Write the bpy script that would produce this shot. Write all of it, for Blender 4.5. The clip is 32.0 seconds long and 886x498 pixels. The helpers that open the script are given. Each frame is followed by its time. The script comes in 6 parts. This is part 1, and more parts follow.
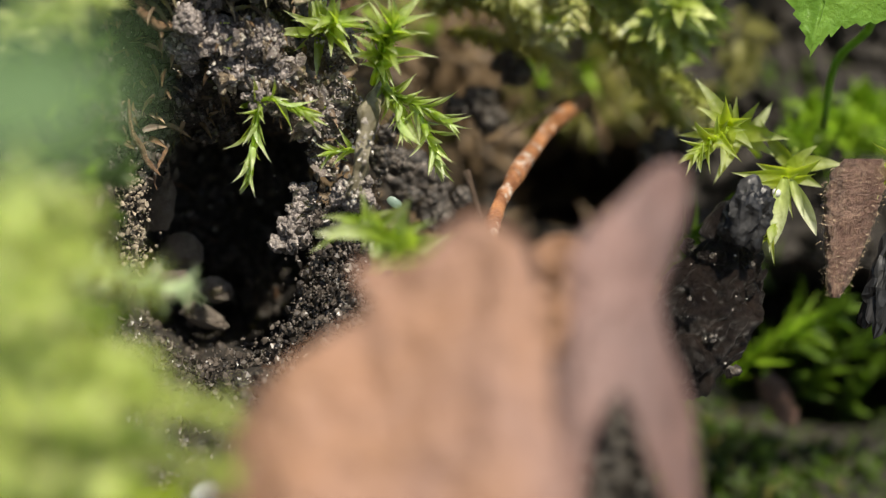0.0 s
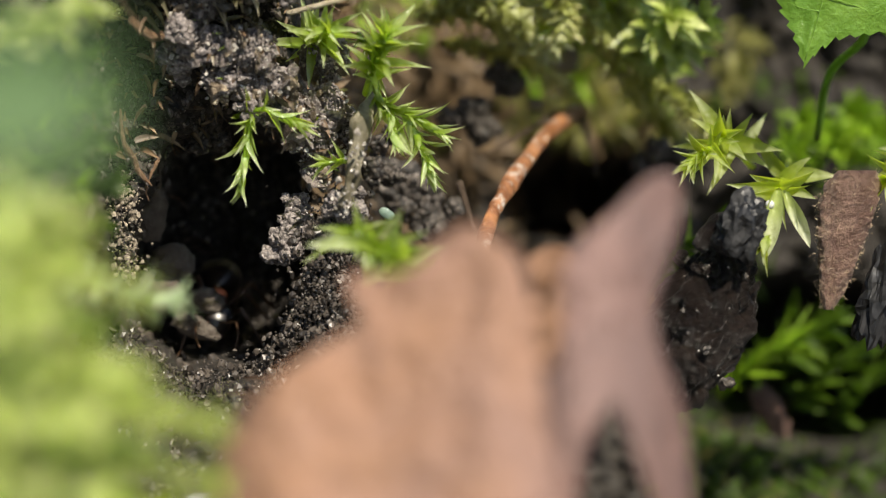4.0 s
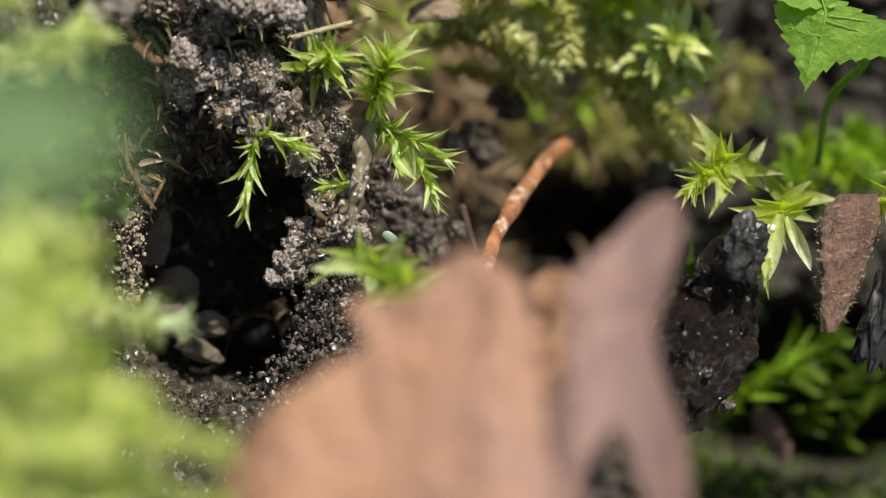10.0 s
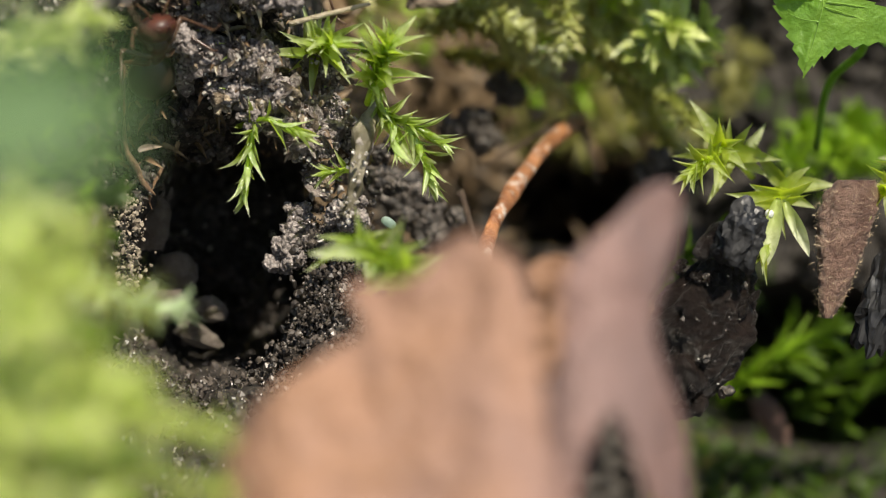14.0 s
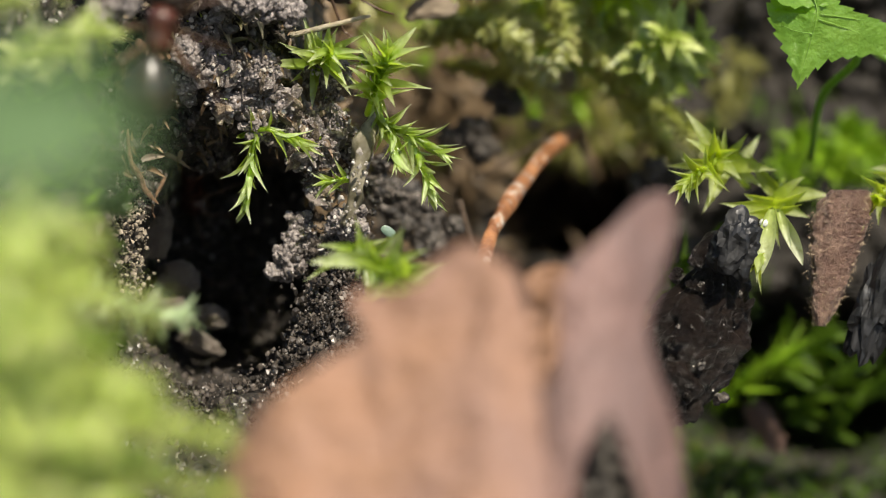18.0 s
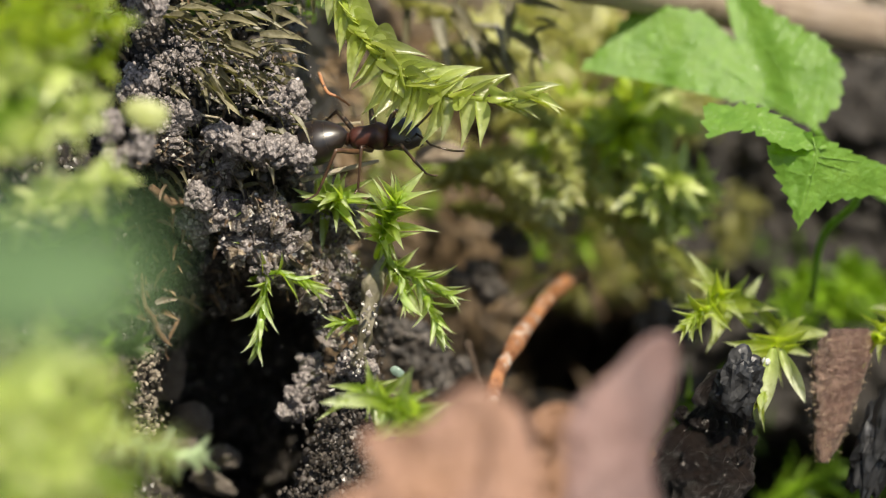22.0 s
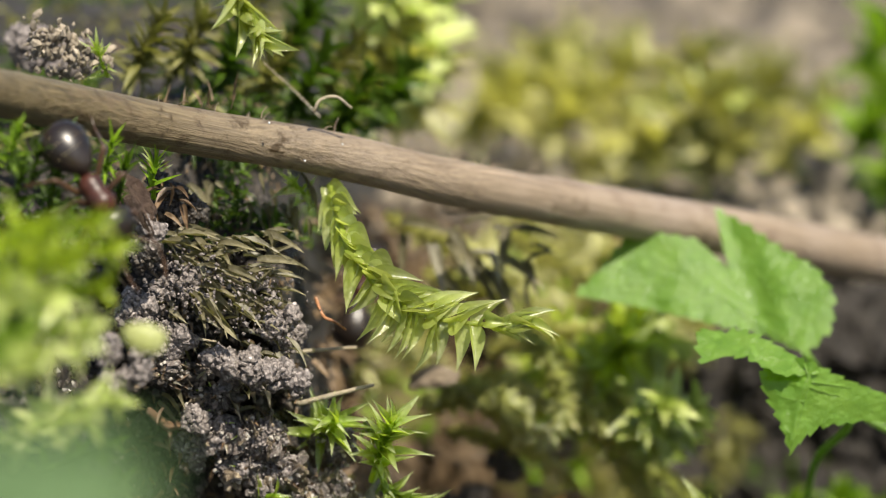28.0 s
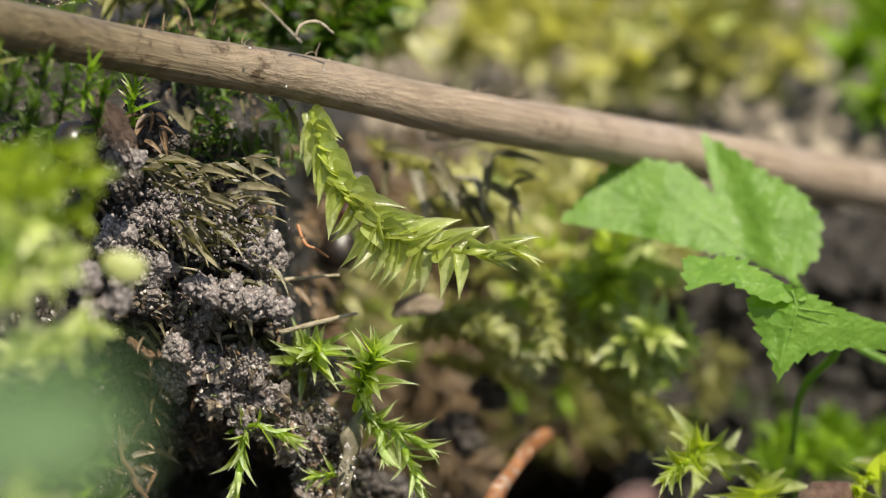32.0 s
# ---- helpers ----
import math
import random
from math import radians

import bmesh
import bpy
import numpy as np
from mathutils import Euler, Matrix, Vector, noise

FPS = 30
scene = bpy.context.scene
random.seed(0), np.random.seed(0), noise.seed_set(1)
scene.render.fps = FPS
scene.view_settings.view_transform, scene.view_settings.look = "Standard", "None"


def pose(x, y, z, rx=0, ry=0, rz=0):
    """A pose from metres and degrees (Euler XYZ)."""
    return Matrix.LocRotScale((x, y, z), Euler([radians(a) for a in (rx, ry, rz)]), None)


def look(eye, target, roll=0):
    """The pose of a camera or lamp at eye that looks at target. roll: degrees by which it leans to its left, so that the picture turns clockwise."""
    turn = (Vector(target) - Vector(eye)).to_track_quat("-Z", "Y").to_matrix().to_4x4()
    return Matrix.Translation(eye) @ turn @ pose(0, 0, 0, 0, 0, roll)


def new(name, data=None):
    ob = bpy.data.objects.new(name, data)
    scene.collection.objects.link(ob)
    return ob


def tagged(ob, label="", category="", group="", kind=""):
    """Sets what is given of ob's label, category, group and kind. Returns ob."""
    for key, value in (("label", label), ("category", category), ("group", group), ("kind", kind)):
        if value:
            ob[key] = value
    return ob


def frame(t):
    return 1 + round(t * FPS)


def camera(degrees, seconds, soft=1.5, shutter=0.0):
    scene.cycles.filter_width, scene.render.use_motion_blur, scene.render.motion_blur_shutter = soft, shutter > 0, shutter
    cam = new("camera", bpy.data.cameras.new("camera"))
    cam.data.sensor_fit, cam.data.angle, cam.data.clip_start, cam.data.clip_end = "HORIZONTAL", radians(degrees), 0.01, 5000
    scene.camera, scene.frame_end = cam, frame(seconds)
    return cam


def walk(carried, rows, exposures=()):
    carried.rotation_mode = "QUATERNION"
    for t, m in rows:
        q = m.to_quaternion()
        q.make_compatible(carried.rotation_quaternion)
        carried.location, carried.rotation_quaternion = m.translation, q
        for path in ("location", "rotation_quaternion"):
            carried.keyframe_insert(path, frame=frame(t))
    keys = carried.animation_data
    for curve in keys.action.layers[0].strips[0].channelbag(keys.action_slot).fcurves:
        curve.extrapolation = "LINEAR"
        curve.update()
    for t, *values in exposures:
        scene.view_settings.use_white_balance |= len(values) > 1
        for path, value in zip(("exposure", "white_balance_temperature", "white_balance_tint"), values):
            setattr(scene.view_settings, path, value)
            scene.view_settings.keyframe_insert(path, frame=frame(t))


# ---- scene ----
# A mossy bank seen through a long close-up lens; lengths in metres, the picture is about 3 cm wide.
cam = camera(14.0, 32.0, 1.15)
EYE = pose(0, 0, 0.07, 90 - 14)            # the eye that looks down 14 degrees on the bank
# seconds, then degrees of pan, tilt and lean, and half millimetres drawn back
ROWS = [
    (0.0, -0.050, -3.337, 0.312, -8.84),
    (0.5, -0.080, -3.372, 0.333, -8.77),
    (1.0, -0.124, -3.474, 0.348, -8.87),
    (1.5, -0.178, -3.466, 0.382, -8.75),
    (2.0, -0.221, -3.487, 0.395, -9.38),
    (2.5, -0.214, -3.481, 0.327, -9.94),
    (3.0, -0.198, -3.474, 0.354, -10.02),
    (3.5, -0.187, -3.315, 0.394, -9.77),
    (5.5, -0.110, -3.000, 0.395, -9.27),
    (6.0, -0.130, -2.922, 0.405, -8.81),
    (6.5, -0.125, -2.831, 0.410, -8.52),
    (7.0, -0.122, -2.800, 0.384, -8.36),
    (7.5, -0.121, -2.802, 0.420, -8.33),
    (8.0, -0.119, -2.789, 0.393, -8.38),
    (8.5, -0.113, -2.792, 0.377, -8.36),
    (9.0, -0.124, -2.799, 0.375, -8.48),
    (9.5, -0.126, -2.804, 0.454, -8.56),
    (10.0, -0.119, -2.807, 0.404, -8.42),
    (10.5, -0.107, -2.861, 0.425, -8.20),
    (11.0, -0.122, -2.906, 0.396, -8.23),
    (11.5, -0.133, -2.930, 0.462, -7.99),
    (12.0, -0.138, -2.929, 0.448, -8.01),
    (12.5, -0.142, -2.945, 0.392, -8.20),
    (13.0, -0.145, -2.976, 0.415, -8.27),
    (13.5, -0.138, -2.995, 0.424, -8.07),
    (14.0, -0.140, -3.028, 0.429, -8.07),
    (14.5, -0.147, -2.990, 0.397, -8.18),
    (16.5, -0.165, -2.887, 0.447, -5.20),
    (17.0, -0.164, -2.891, 0.446, -4.64),
    (17.5, -0.152, -2.895, 0.473, -4.53),
    (18.0, -0.157, -2.895, 0.483, -4.57),
    (18.5, -0.150, -2.879, 0.491, -4.35),
    (19.0, -0.157, -2.886, 0.445, -5.02),
    (19.5, -0.163, -2.873, 0.419, -5.02),
    (20.0, -0.175, -2.858, 0.398, -5.21),
    (20.5, -0.172, -2.817, 0.401, -4.96),
    (21.0, -0.153, -2.509, 0.319, -3.61),
    (21.5, -0.011, -1.531, 0.145, -1.84),
    (22.0, -0.019, -0.674, 0.152, 0.11),
    (22.5, -0.010, -0.519, -0.013, -0.82),
    (23.0, 0.000, 0.000, 0.000, 0.00),
    (23.5, -0.005, 0.420, 0.007, 1.32),
    (24.0, -0.028, 0.917, 0.023, 2.18),
    (24.5, -0.031, 1.568, 0.129, 2.87),
    (25.0, -0.051, 1.975, 0.228, 3.06),
    (25.5, -0.080, 2.405, 0.269, 2.76),
    (26.0, -0.101, 2.616, 0.294, 2.48),
    (26.5, -0.087, 2.798, 0.326, 2.49),
    (28.5, -0.081, 2.909, 0.354, 2.12),
    (29.0, -0.085, 2.798, 0.232, 1.15),
    (29.5, -0.099, 2.706, 0.263, 0.26),
    (30.0, -0.155, 2.422, 0.243, -0.15),
    (30.5, -0.215, 2.281, 0.171, -0.09),
    (31.0, -0.185, 2.226, 0.171, -0.27),
    (31.5, -0.239, 1.982, 0.194, -0.19),
    (32.0, -0.349, 1.743, 0.144, -0.53),
]


def stand(pan, tilt, lean, back):
    turn = Matrix.Rotation(radians(pan), 4, "Y") @ Matrix.Rotation(radians(tilt), 4, "X") @ Matrix.Rotation(radians(lean), 4, "Z")
    return EYE @ turn @ Matrix.Translation((0, 0, back / 2000))


walk(cam, [(t, stand(*r)) for t, *r in ROWS], [(0, 0.74, 7000, 10), (6, 0.78, 7000, 10), (20, 0.82, 7000, 10), (26, 0.88, 7000, 10), (29, 0.78, 7000, 10), (32, 0.78, 7000, 10)])
cam.data.dof.use_dof = True
cam.data.dof.focus_distance = 0.1229
cam.data.dof.aperture_fstop = 62

# ---- light ----
world = bpy.data.worlds.new("sky")
scene.world = world
world.use_nodes = True
sky = world.node_tree.nodes.new("ShaderNodeTexSky")
sky.sky_type, sky.sun_disc = "NISHITA", False
SUN_WAY = Vector((0.24, -0.52, 0.82)).normalized()     # towards the sun
sky.sun_elevation = math.asin(SUN_WAY.z)
sky.sun_rotation = math.atan2(SUN_WAY.x, SUN_WAY.y)
world.node_tree.links.new(sky.outputs[0], world.node_tree.nodes["Background"].inputs[0])
world.node_tree.nodes["Background"].inputs[1].default_value = 0.085
sun = new("sun", bpy.data.lights.new("sun", "SUN"))
sun.data.energy, sun.data.angle, sun.data.color = 4.7, radians(0.6), (1.0, 0.95, 0.85)
sun.matrix_basis = look(SUN_WAY * 2, (0, 0, 0))

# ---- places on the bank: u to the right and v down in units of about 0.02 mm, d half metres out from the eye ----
HALF = 0.5
UNIT = math.tan(radians(7.0)) / 784


def settled(v, d):
    """The lower bank lies a little farther out, below the overhang."""
    k = np.clip((v - 250) / 450, 0, 1)
    return d + 0.0048 * k * k * (3 - 2 * k)


def B(u, v, d=0.25):
    d = settled(v, d) * HALF
    return EYE @ Vector(((u - 784) * UNIT * d, (441 - v) * UNIT * d, -d))


def size(units, d=0.25):
    return units * UNIT * d * HALF


TOWARD = (EYE.to_3x3() @ Vector((0, 0, 1))).normalized()
ACROSS = Vector((1, 0, 0))
UPWARD = (EYE.to_3x3() @ Vector((0, 1, 0))).normalized()


# ---- smooth value noise ----
def hashed(ix, iy, iz, seed):
    n = (ix * 374761393 + iy * 668265263 + iz * 2147483647 + seed * 1274126177) & 0xFFFFFFFF
    n = ((n ^ (n >> 13)) * 1274126177) & 0xFFFFFFFF
    return ((n ^ (n >> 16)) & 0xFFFF) / 65535.0


def vnoise(x, y, z=0.0, seed=0):
    x, y, z = (np.asarray(a, dtype=float) for a in np.broadcast_arrays(x, y, z))
    fx, fy, fz = np.floor(x), np.floor(y), np.floor(z)
    ix, iy, iz = fx.astype(np.int64), fy.astype(np.int64), fz.astype(np.int64)
    a, b, c = x - fx, y - fy, z - fz
    a, b, c = (k * k * (3 - 2 * k) for k in (a, b, c))
    out = 0
    for i in (0, 1):
        for j in (0, 1):
            for k in (0, 1):
                w = (a if i else 1 - a) * (b if j else 1 - b) * (c if k else 1 - c)
                out = out + w * hashed(ix + i, iy + j, iz + k, seed)
    return out * 2 - 1


def fractal(x, y, z=0.0, seed=0, octaves=4):
    out, amp = 0, 1.0
    for o in range(octaves):
        out = out + amp * vnoise(np.asarray(x) * 2 ** o, np.asarray(y) * 2 ** o, np.asarray(z) * 2 ** o, seed + o)
        amp *= 0.5
    return out / 1.9


def ramp(x, a, b):
    k = np.clip((np.asarray(x, dtype=float) - a) / (b - a), 0, 1)
    return k * k * (3 - 2 * k)


# ---- the bank's own depth ----
def hollow(u, v, cu, cv, ru, rv, lean=0.0):
    x, y = (u - cu) + lean * (v - cv), v - cv
    r = np.sqrt((x / ru) ** 2 + (y / rv) ** 2) + 0.16 * fractal(u / 70, v / 70, 0, 7)
    return 1 - ramp(r, 0.72, 1.08)


def depth(u, v):
    u, v = np.asarray(u, dtype=float), np.asarray(v, dtype=float)
    right = np.interp(v, [-450, -300, -150, -60, 60, 300, 700, 1000, 1250, 1500], [0.64, 0.54, 0.45, 0.385, 0.340, 0.332, 0.322, 0.316, 0.305, 0.29])
    left = np.interp(v, [-450, -300, -150, 0, 150, 500, 900, 1010, 1100, 1300, 1500], [0.36, 0.30, 0.268, 0.260, 0.254, 0.252, 0.252, 0.249, 0.245, 0.225, 0.20])
    k = ramp(u + 30 * fractal(u / 90, v / 90, 0, 3), 500 + 0.10 * (v - 300), 720 + 0.08 * (v - 300))
    d = left * (1 - k) + right * k
    d = d - 0.016 * ramp(240 - u, 0, 260) * ramp(v, 150, 400)
    d = d - 0.010 * np.exp(-((u - 628 + 0.16 * (v - 900)) / 46) ** 2) * ramp(v, 640, 760)      # the gritty pillar beside the hole
    d = d + 0.023 * hollow(u, v, 428, 795, 172, 222, 0.12) + 0.036 * hollow(u, v, 1020, 690, 150, 95) + 0.040 * hollow(u, v, 1430, 985, 230, 150)
    rough = 0.0045 * fractal(u / 150, v / 150, 0, 11) + 0.0022 * fractal(u / 38, v / 38, 0, 21) + 0.0007 * fractal(u / 9, v / 9, 0, 31, 2)
    return d + rough * (d / 0.25)


# ---- materials ----
def shader(name):
    m = bpy.data.materials.new(name)
    m.use_nodes = True
    t = m.node_tree
    return m, t, t.nodes["Principled BSDF"], t.nodes["Material Output"]


def node(t, kind, **values):
    n = t.nodes.new(kind)
    for key, value in values.items():
        n.inputs[key.replace("_", " ")].default_value = value
    return n


def mixed(t, fac, a, b):
    n = t.nodes.new("ShaderNodeMix")
    n.data_type = "RGBA"
    for socket, value in ((n.inputs[0], fac), (n.inputs[6], a), (n.inputs[7], b)):
        if isinstance(value, (float, int)):
            socket.default_value = value
        elif isinstance(value, tuple):
            socket.default_value = (*value, 1)
        else:
            t.links.new(value, socket)
    return n.outputs[2]


def noise_out(t, scale, detail=4.0, rough=0.6, lo=0.35, hi=0.65, coords="Position"):
    """Noise from 0 to 1; scale counts to the half metre in the world's place, or to the unit in the object's own."""
    if coords == "Position":
        c, scale = t.nodes.new("ShaderNodeNewGeometry"), scale / HALF
    else:
        c = t.nodes.new("ShaderNodeTexCoord")
    n = node(t, "ShaderNodeTexNoise", Scale=scale, Detail=detail, Roughness=rough)
    t.links.new(c.outputs[coords], n.inputs["Vector"])
    r = node(t, "ShaderNodeMapRange", From_Min=lo, From_Max=hi)
    t.links.new(n.outputs[0], r.inputs[0])
    return r.outputs[0]


def bumped(t, bsdf, height, strength, distance):
    b = node(t, "ShaderNodeBump", Strength=strength, Distance=distance)
    t.links.new(height, b.inputs["Height"])
    t.links.new(b.outputs[0], bsdf.inputs["Normal"])


def earth(name, dark, light, scale=900, gloss=0.75, tint=None, bump=0.0003):
    m, t, p, _ = shader(name)
    f1 = noise_out(t, scale, 6, 0.7, 0.38, 0.62)
    f2 = noise_out(t, scale * 0.18, 3, 0.5)
    c = mixed(t, f1, dark, light)
    if tint:
        c = mixed(t, f2, c, tint)
    t.links.new(c, p.inputs["Base Color"])
    p.inputs["Roughness"].default_value = gloss
    bumped(t, p, noise_out(t, scale * 2, 6, 0.75, 0.25, 0.75), 1.0, bump * HALF)
    p.inputs["Specular IOR Level"].default_value = 0.6
    return m


def granular(name, dark, light, cell, tint, bump=0.00003, pale=0.92, gloss=0.42):
    """Earth made of tiny grains, each with its own shade and gloss; cell counts grains to the half metre."""
    m, t, p, _ = shader(name)
    g = t.nodes.new("ShaderNodeNewGeometry")
    v = node(t, "ShaderNodeTexVoronoi", Scale=cell / HALF, Randomness=1.0)
    warp = node(t, "ShaderNodeTexNoise", Scale=cell * 0.7 / HALF, Detail=2.0)
    t.links.new(g.outputs["Position"], warp.inputs["Vector"])
    add = t.nodes.new("ShaderNodeVectorMath")
    add.operation = "MULTIPLY_ADD"
    add.inputs[1].default_value = (1.5 * HALF / cell,) * 3
    t.links.new(warp.outputs["Color"], add.inputs[0])
    t.links.new(g.outputs["Position"], add.inputs[2])
    t.links.new(add.outputs[0], v.inputs["Vector"])
    s = t.nodes.new("ShaderNodeSeparateColor")
    t.links.new(v.outputs["Color"], s.inputs[0])
    c = mixed(t, s.outputs[0], dark, light)
    c = mixed(t, noise_out(t, cell * 0.12, 4, 0.6, 0.38, 0.66), c, tint)
    white = node(t, "ShaderNodeMapRange", From_Min=pale, From_Max=min(0.999, pale + 0.08))
    t.links.new(s.outputs[1], white.inputs[0])
    c = mixed(t, white.outputs[0], c, tuple(min(0.62, 1.5 * k + 0.04) for k in light))
    # darker towards each grain's edge: crevice shade put into the colour
    crevice_shade = node(t, "ShaderNodeMapRange", From_Min=0.35, From_Max=0.75)
    t.links.new(v.outputs["Distance"], crevice_shade.inputs[0])
    c = mixed(t, crevice_shade.outputs[0], c, tuple(0.5 * k for k in dark))
    t.links.new(c, p.inputs["Base Color"])
    r = node(t, "ShaderNodeMapRange", To_Min=gloss, To_Max=0.85)
    t.links.new(s.outputs[2], r.inputs[0])
    t.links.new(r.outputs[0], p.inputs["Roughness"])
    low = node(t, "ShaderNodeMapRange", To_Min=1.0, To_Max=0.0)
    t.links.new(v.outputs["Distance"], low.inputs[0])
    bumped(t, p, low.outputs[0], 1.0, bump)
    return m


def island(name, dark, light, gloss, clear=0.0, scale=2500):
    m, t, p, _ = shader(name)
    g = t.nodes.new("ShaderNodeNewGeometry")
    c = mixed(t, g.outputs["Random Per Island"], dark, light)
    c = mixed(t, noise_out(t, scale, 3, 0.6, 0.5, 0.75), c, tuple(k * 0.6 for k in dark))
    t.links.new(c, p.inputs["Base Color"])
    p.inputs["Roughness"].default_value = gloss
    p.inputs["Transmission Weight"].default_value = clear
    return m


def blade(name, base, tip, through_colour, thin=0.5, gloss=0.32, joined=False, glassy=0.0, silver=0.0, worn_from=0.6, coat=0.5, blot=600):
    m, t, p, out = shader(name)
    c = t.nodes.new("ShaderNodeTexCoord")
    if joined:
        g = t.nodes.new("ShaderNodeNewGeometry")
        along, chance = noise_out(t, blot, 2), g.outputs["Random Per Island"]
    else:
        s = t.nodes.new("ShaderNodeSeparateXYZ")
        t.links.new(c.outputs["Object"], s.inputs[0])
        along = s.outputs[1]
        chance = t.nodes.new("ShaderNodeObjectInfo").outputs["Random"]
    colour = mixed(t, along, base, tip)
    hue = node(t, "ShaderNodeHueSaturation")
    vary = node(t, "ShaderNodeMapRange", To_Min=0.65, To_Max=1.4)
    t.links.new(chance, vary.inputs[0])
    t.links.new(vary.outputs[0], hue.inputs["Value"])
    t.links.new(colour, hue.inputs["Color"])
    worn = node(t, "ShaderNodeMapRange", From_Min=worn_from, From_Max=worn_from + 0.4)
    t.links.new(chance, worn.inputs[0])
    # picked leaves bleach; strong silver whitens them more, a sheen put into colour
    bleach_and_sheen = mixed(t, worn.outputs[0], hue.outputs[0], tuple((0.4 * k + 0.42) if silver > 0.55 else (0.5 * k + 0.22) for k in tip))
    if silver:
        end = node(t, "ShaderNodeMapRange", From_Min=0.35, From_Max=0.95, To_Max=silver)
        t.links.new(along, end.inputs[0])
        bleach_and_sheen = mixed(t, end.outputs[0], bleach_and_sheen, (0.78, 0.80, 0.62))
    speck = mixed(t, noise_out(t, 1700, 4, 0.6, 0.5, 0.75), bleach_and_sheen, tuple(0.6 * k for k in base))
    t.links.new(speck, p.inputs["Base Color"])
    p.inputs["Roughness"].default_value = gloss
    p.inputs["Specular IOR Level"].default_value = 0.9 if coat > 0.15 else 0.3
    p.inputs["Coat Weight"].default_value, p.inputs["Coat Roughness"].default_value = coat, 0.28
    bumped(t, p, noise_out(t, 2600, 3), 0.4, 0.00006)
    tl = t.nodes.new("ShaderNodeBsdfTranslucent")
    hue2 = node(t, "ShaderNodeHueSaturation")
    t.links.new(vary.outputs[0], hue2.inputs["Value"])
    hue2.inputs["Color"].default_value = (*through_colour, 1)
    t.links.new(hue2.outputs[0], tl.inputs[0])
    mix = t.nodes.new("ShaderNodeMixShader")
    mix.inputs[0].default_value = thin
    t.links.new(p.outputs[0], mix.inputs[1])
    t.links.new(tl.outputs[0], mix.inputs[2])
    clear = t.nodes.new("ShaderNodeBsdfTransparent")
    clear.inputs[0].default_value = (*[min(1.0, 1.5 * k + 0.1) for k in through_colour], 1)
    sheer = t.nodes.new("ShaderNodeMixShader")
    sheer.inputs[0].default_value = glassy
    t.links.new(mix.outputs[0], sheer.inputs[1])
    t.links.new(clear.outputs[0], sheer.inputs[2])
    t.links.new(sheer.outputs[0], out.inputs[0])
    return m


def chip_material(name, dark, light, gloss):
    """Flaky soil: each piece its own shade, with darker stains."""
    m, t, p, _ = shader(name)
    c = mixed(t, t.nodes.new("ShaderNodeObjectInfo").outputs["Random"], dark, light)
    c = mixed(t, noise_out(t, 2400, 5, 0.7, 0.42, 0.66), c, tuple(0.35 * k for k in dark))
    c = mixed(t, noise_out(t, 5200, 3, 0.6, 0.62, 0.7), c, tuple(min(0.6, 1.9 * k) for k in light))
    t.links.new(c, p.inputs["Base Color"])
    p.inputs["Roughness"].default_value = gloss
    bumped(t, p, noise_out(t, 4200, 5, 0.7), 0.9, 0.00005)
    return m


CHIP_GREY = chip_material("grey_soil_flake", (0.13, 0.108, 0.096), (0.37, 0.315, 0.285), 0.34)
CHIP_DARK = chip_material("dark_soil_flake", (0.03, 0.023, 0.018), (0.13, 0.105, 0.085), 0.28)
CHIP_TAN = chip_material("tan_soil_flake", (0.13, 0.095, 0.062), (0.38, 0.30, 0.21), 0.5)
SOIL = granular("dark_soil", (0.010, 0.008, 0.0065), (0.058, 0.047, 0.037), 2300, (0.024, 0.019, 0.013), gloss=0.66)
CLOD = granular("grey_crumb_soil", (0.135, 0.116, 0.110), (0.32, 0.28, 0.265), 3900, (0.20, 0.172, 0.155), 0.000035, 0.965, 0.5)
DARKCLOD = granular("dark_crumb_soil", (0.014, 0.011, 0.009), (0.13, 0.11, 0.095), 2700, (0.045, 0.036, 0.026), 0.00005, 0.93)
GRIT = island("dark_grit", (0.012, 0.0095, 0.0075), (0.11, 0.092, 0.078), 0.40)
SAND = island("pale_sand", (0.20, 0.172, 0.14), (0.52, 0.48, 0.43), 0.4, 0.15)
GRAVEL = island("tan_gravel", (0.10, 0.083, 0.06), (0.34, 0.285, 0.215), 0.7)
MOSS = blade("moss_leaf", (0.20, 0.31, 0.03), (0.43, 0.53, 0.12), (0.54, 0.71, 0.06), 0.5, 0.20, glassy=0.12, silver=0.6, worn_from=0.72, coat=0.8)
STAR = blade("star_moss_leaf", (0.29, 0.37, 0.04), (0.46, 0.54, 0.12), (0.56, 0.69, 0.04), 0.55, 0.42, glassy=0.2, silver=0.5, coat=0.3)
FEATHER = blade("feather_moss_leaf", (0.26, 0.32, 0.065), (0.46, 0.51, 0.18), (0.56, 0.62, 0.13), 0.5, 0.20, glassy=0.10, silver=0.28, worn_from=0.75, coat=0.9)
OLIVE = blade("olive_moss", (0.28, 0.28, 0.06), (0.64, 0.62, 0.22), (0.62, 0.62, 0.10), 0.45, 0.45, True, coat=0.3)
YELLOW = blade("yellow_moss", (0.22, 0.31, 0.03), (0.60, 0.65, 0.22), (0.48, 0.62, 0.07), 0.45, 0.4, True)
GREENMOSS = blade("green_moss", (0.10, 0.20, 0.01), (0.26, 0.40, 0.03), (0.28, 0.48, 0.02), 0.45, 0.4, True, worn_from=0.9, coat=0.15)
DEAD = blade("dry_moss", (0.17, 0.13, 0.075), (0.36, 0.30, 0.19), (0.30, 0.24, 0.12), 0.25, 0.5)
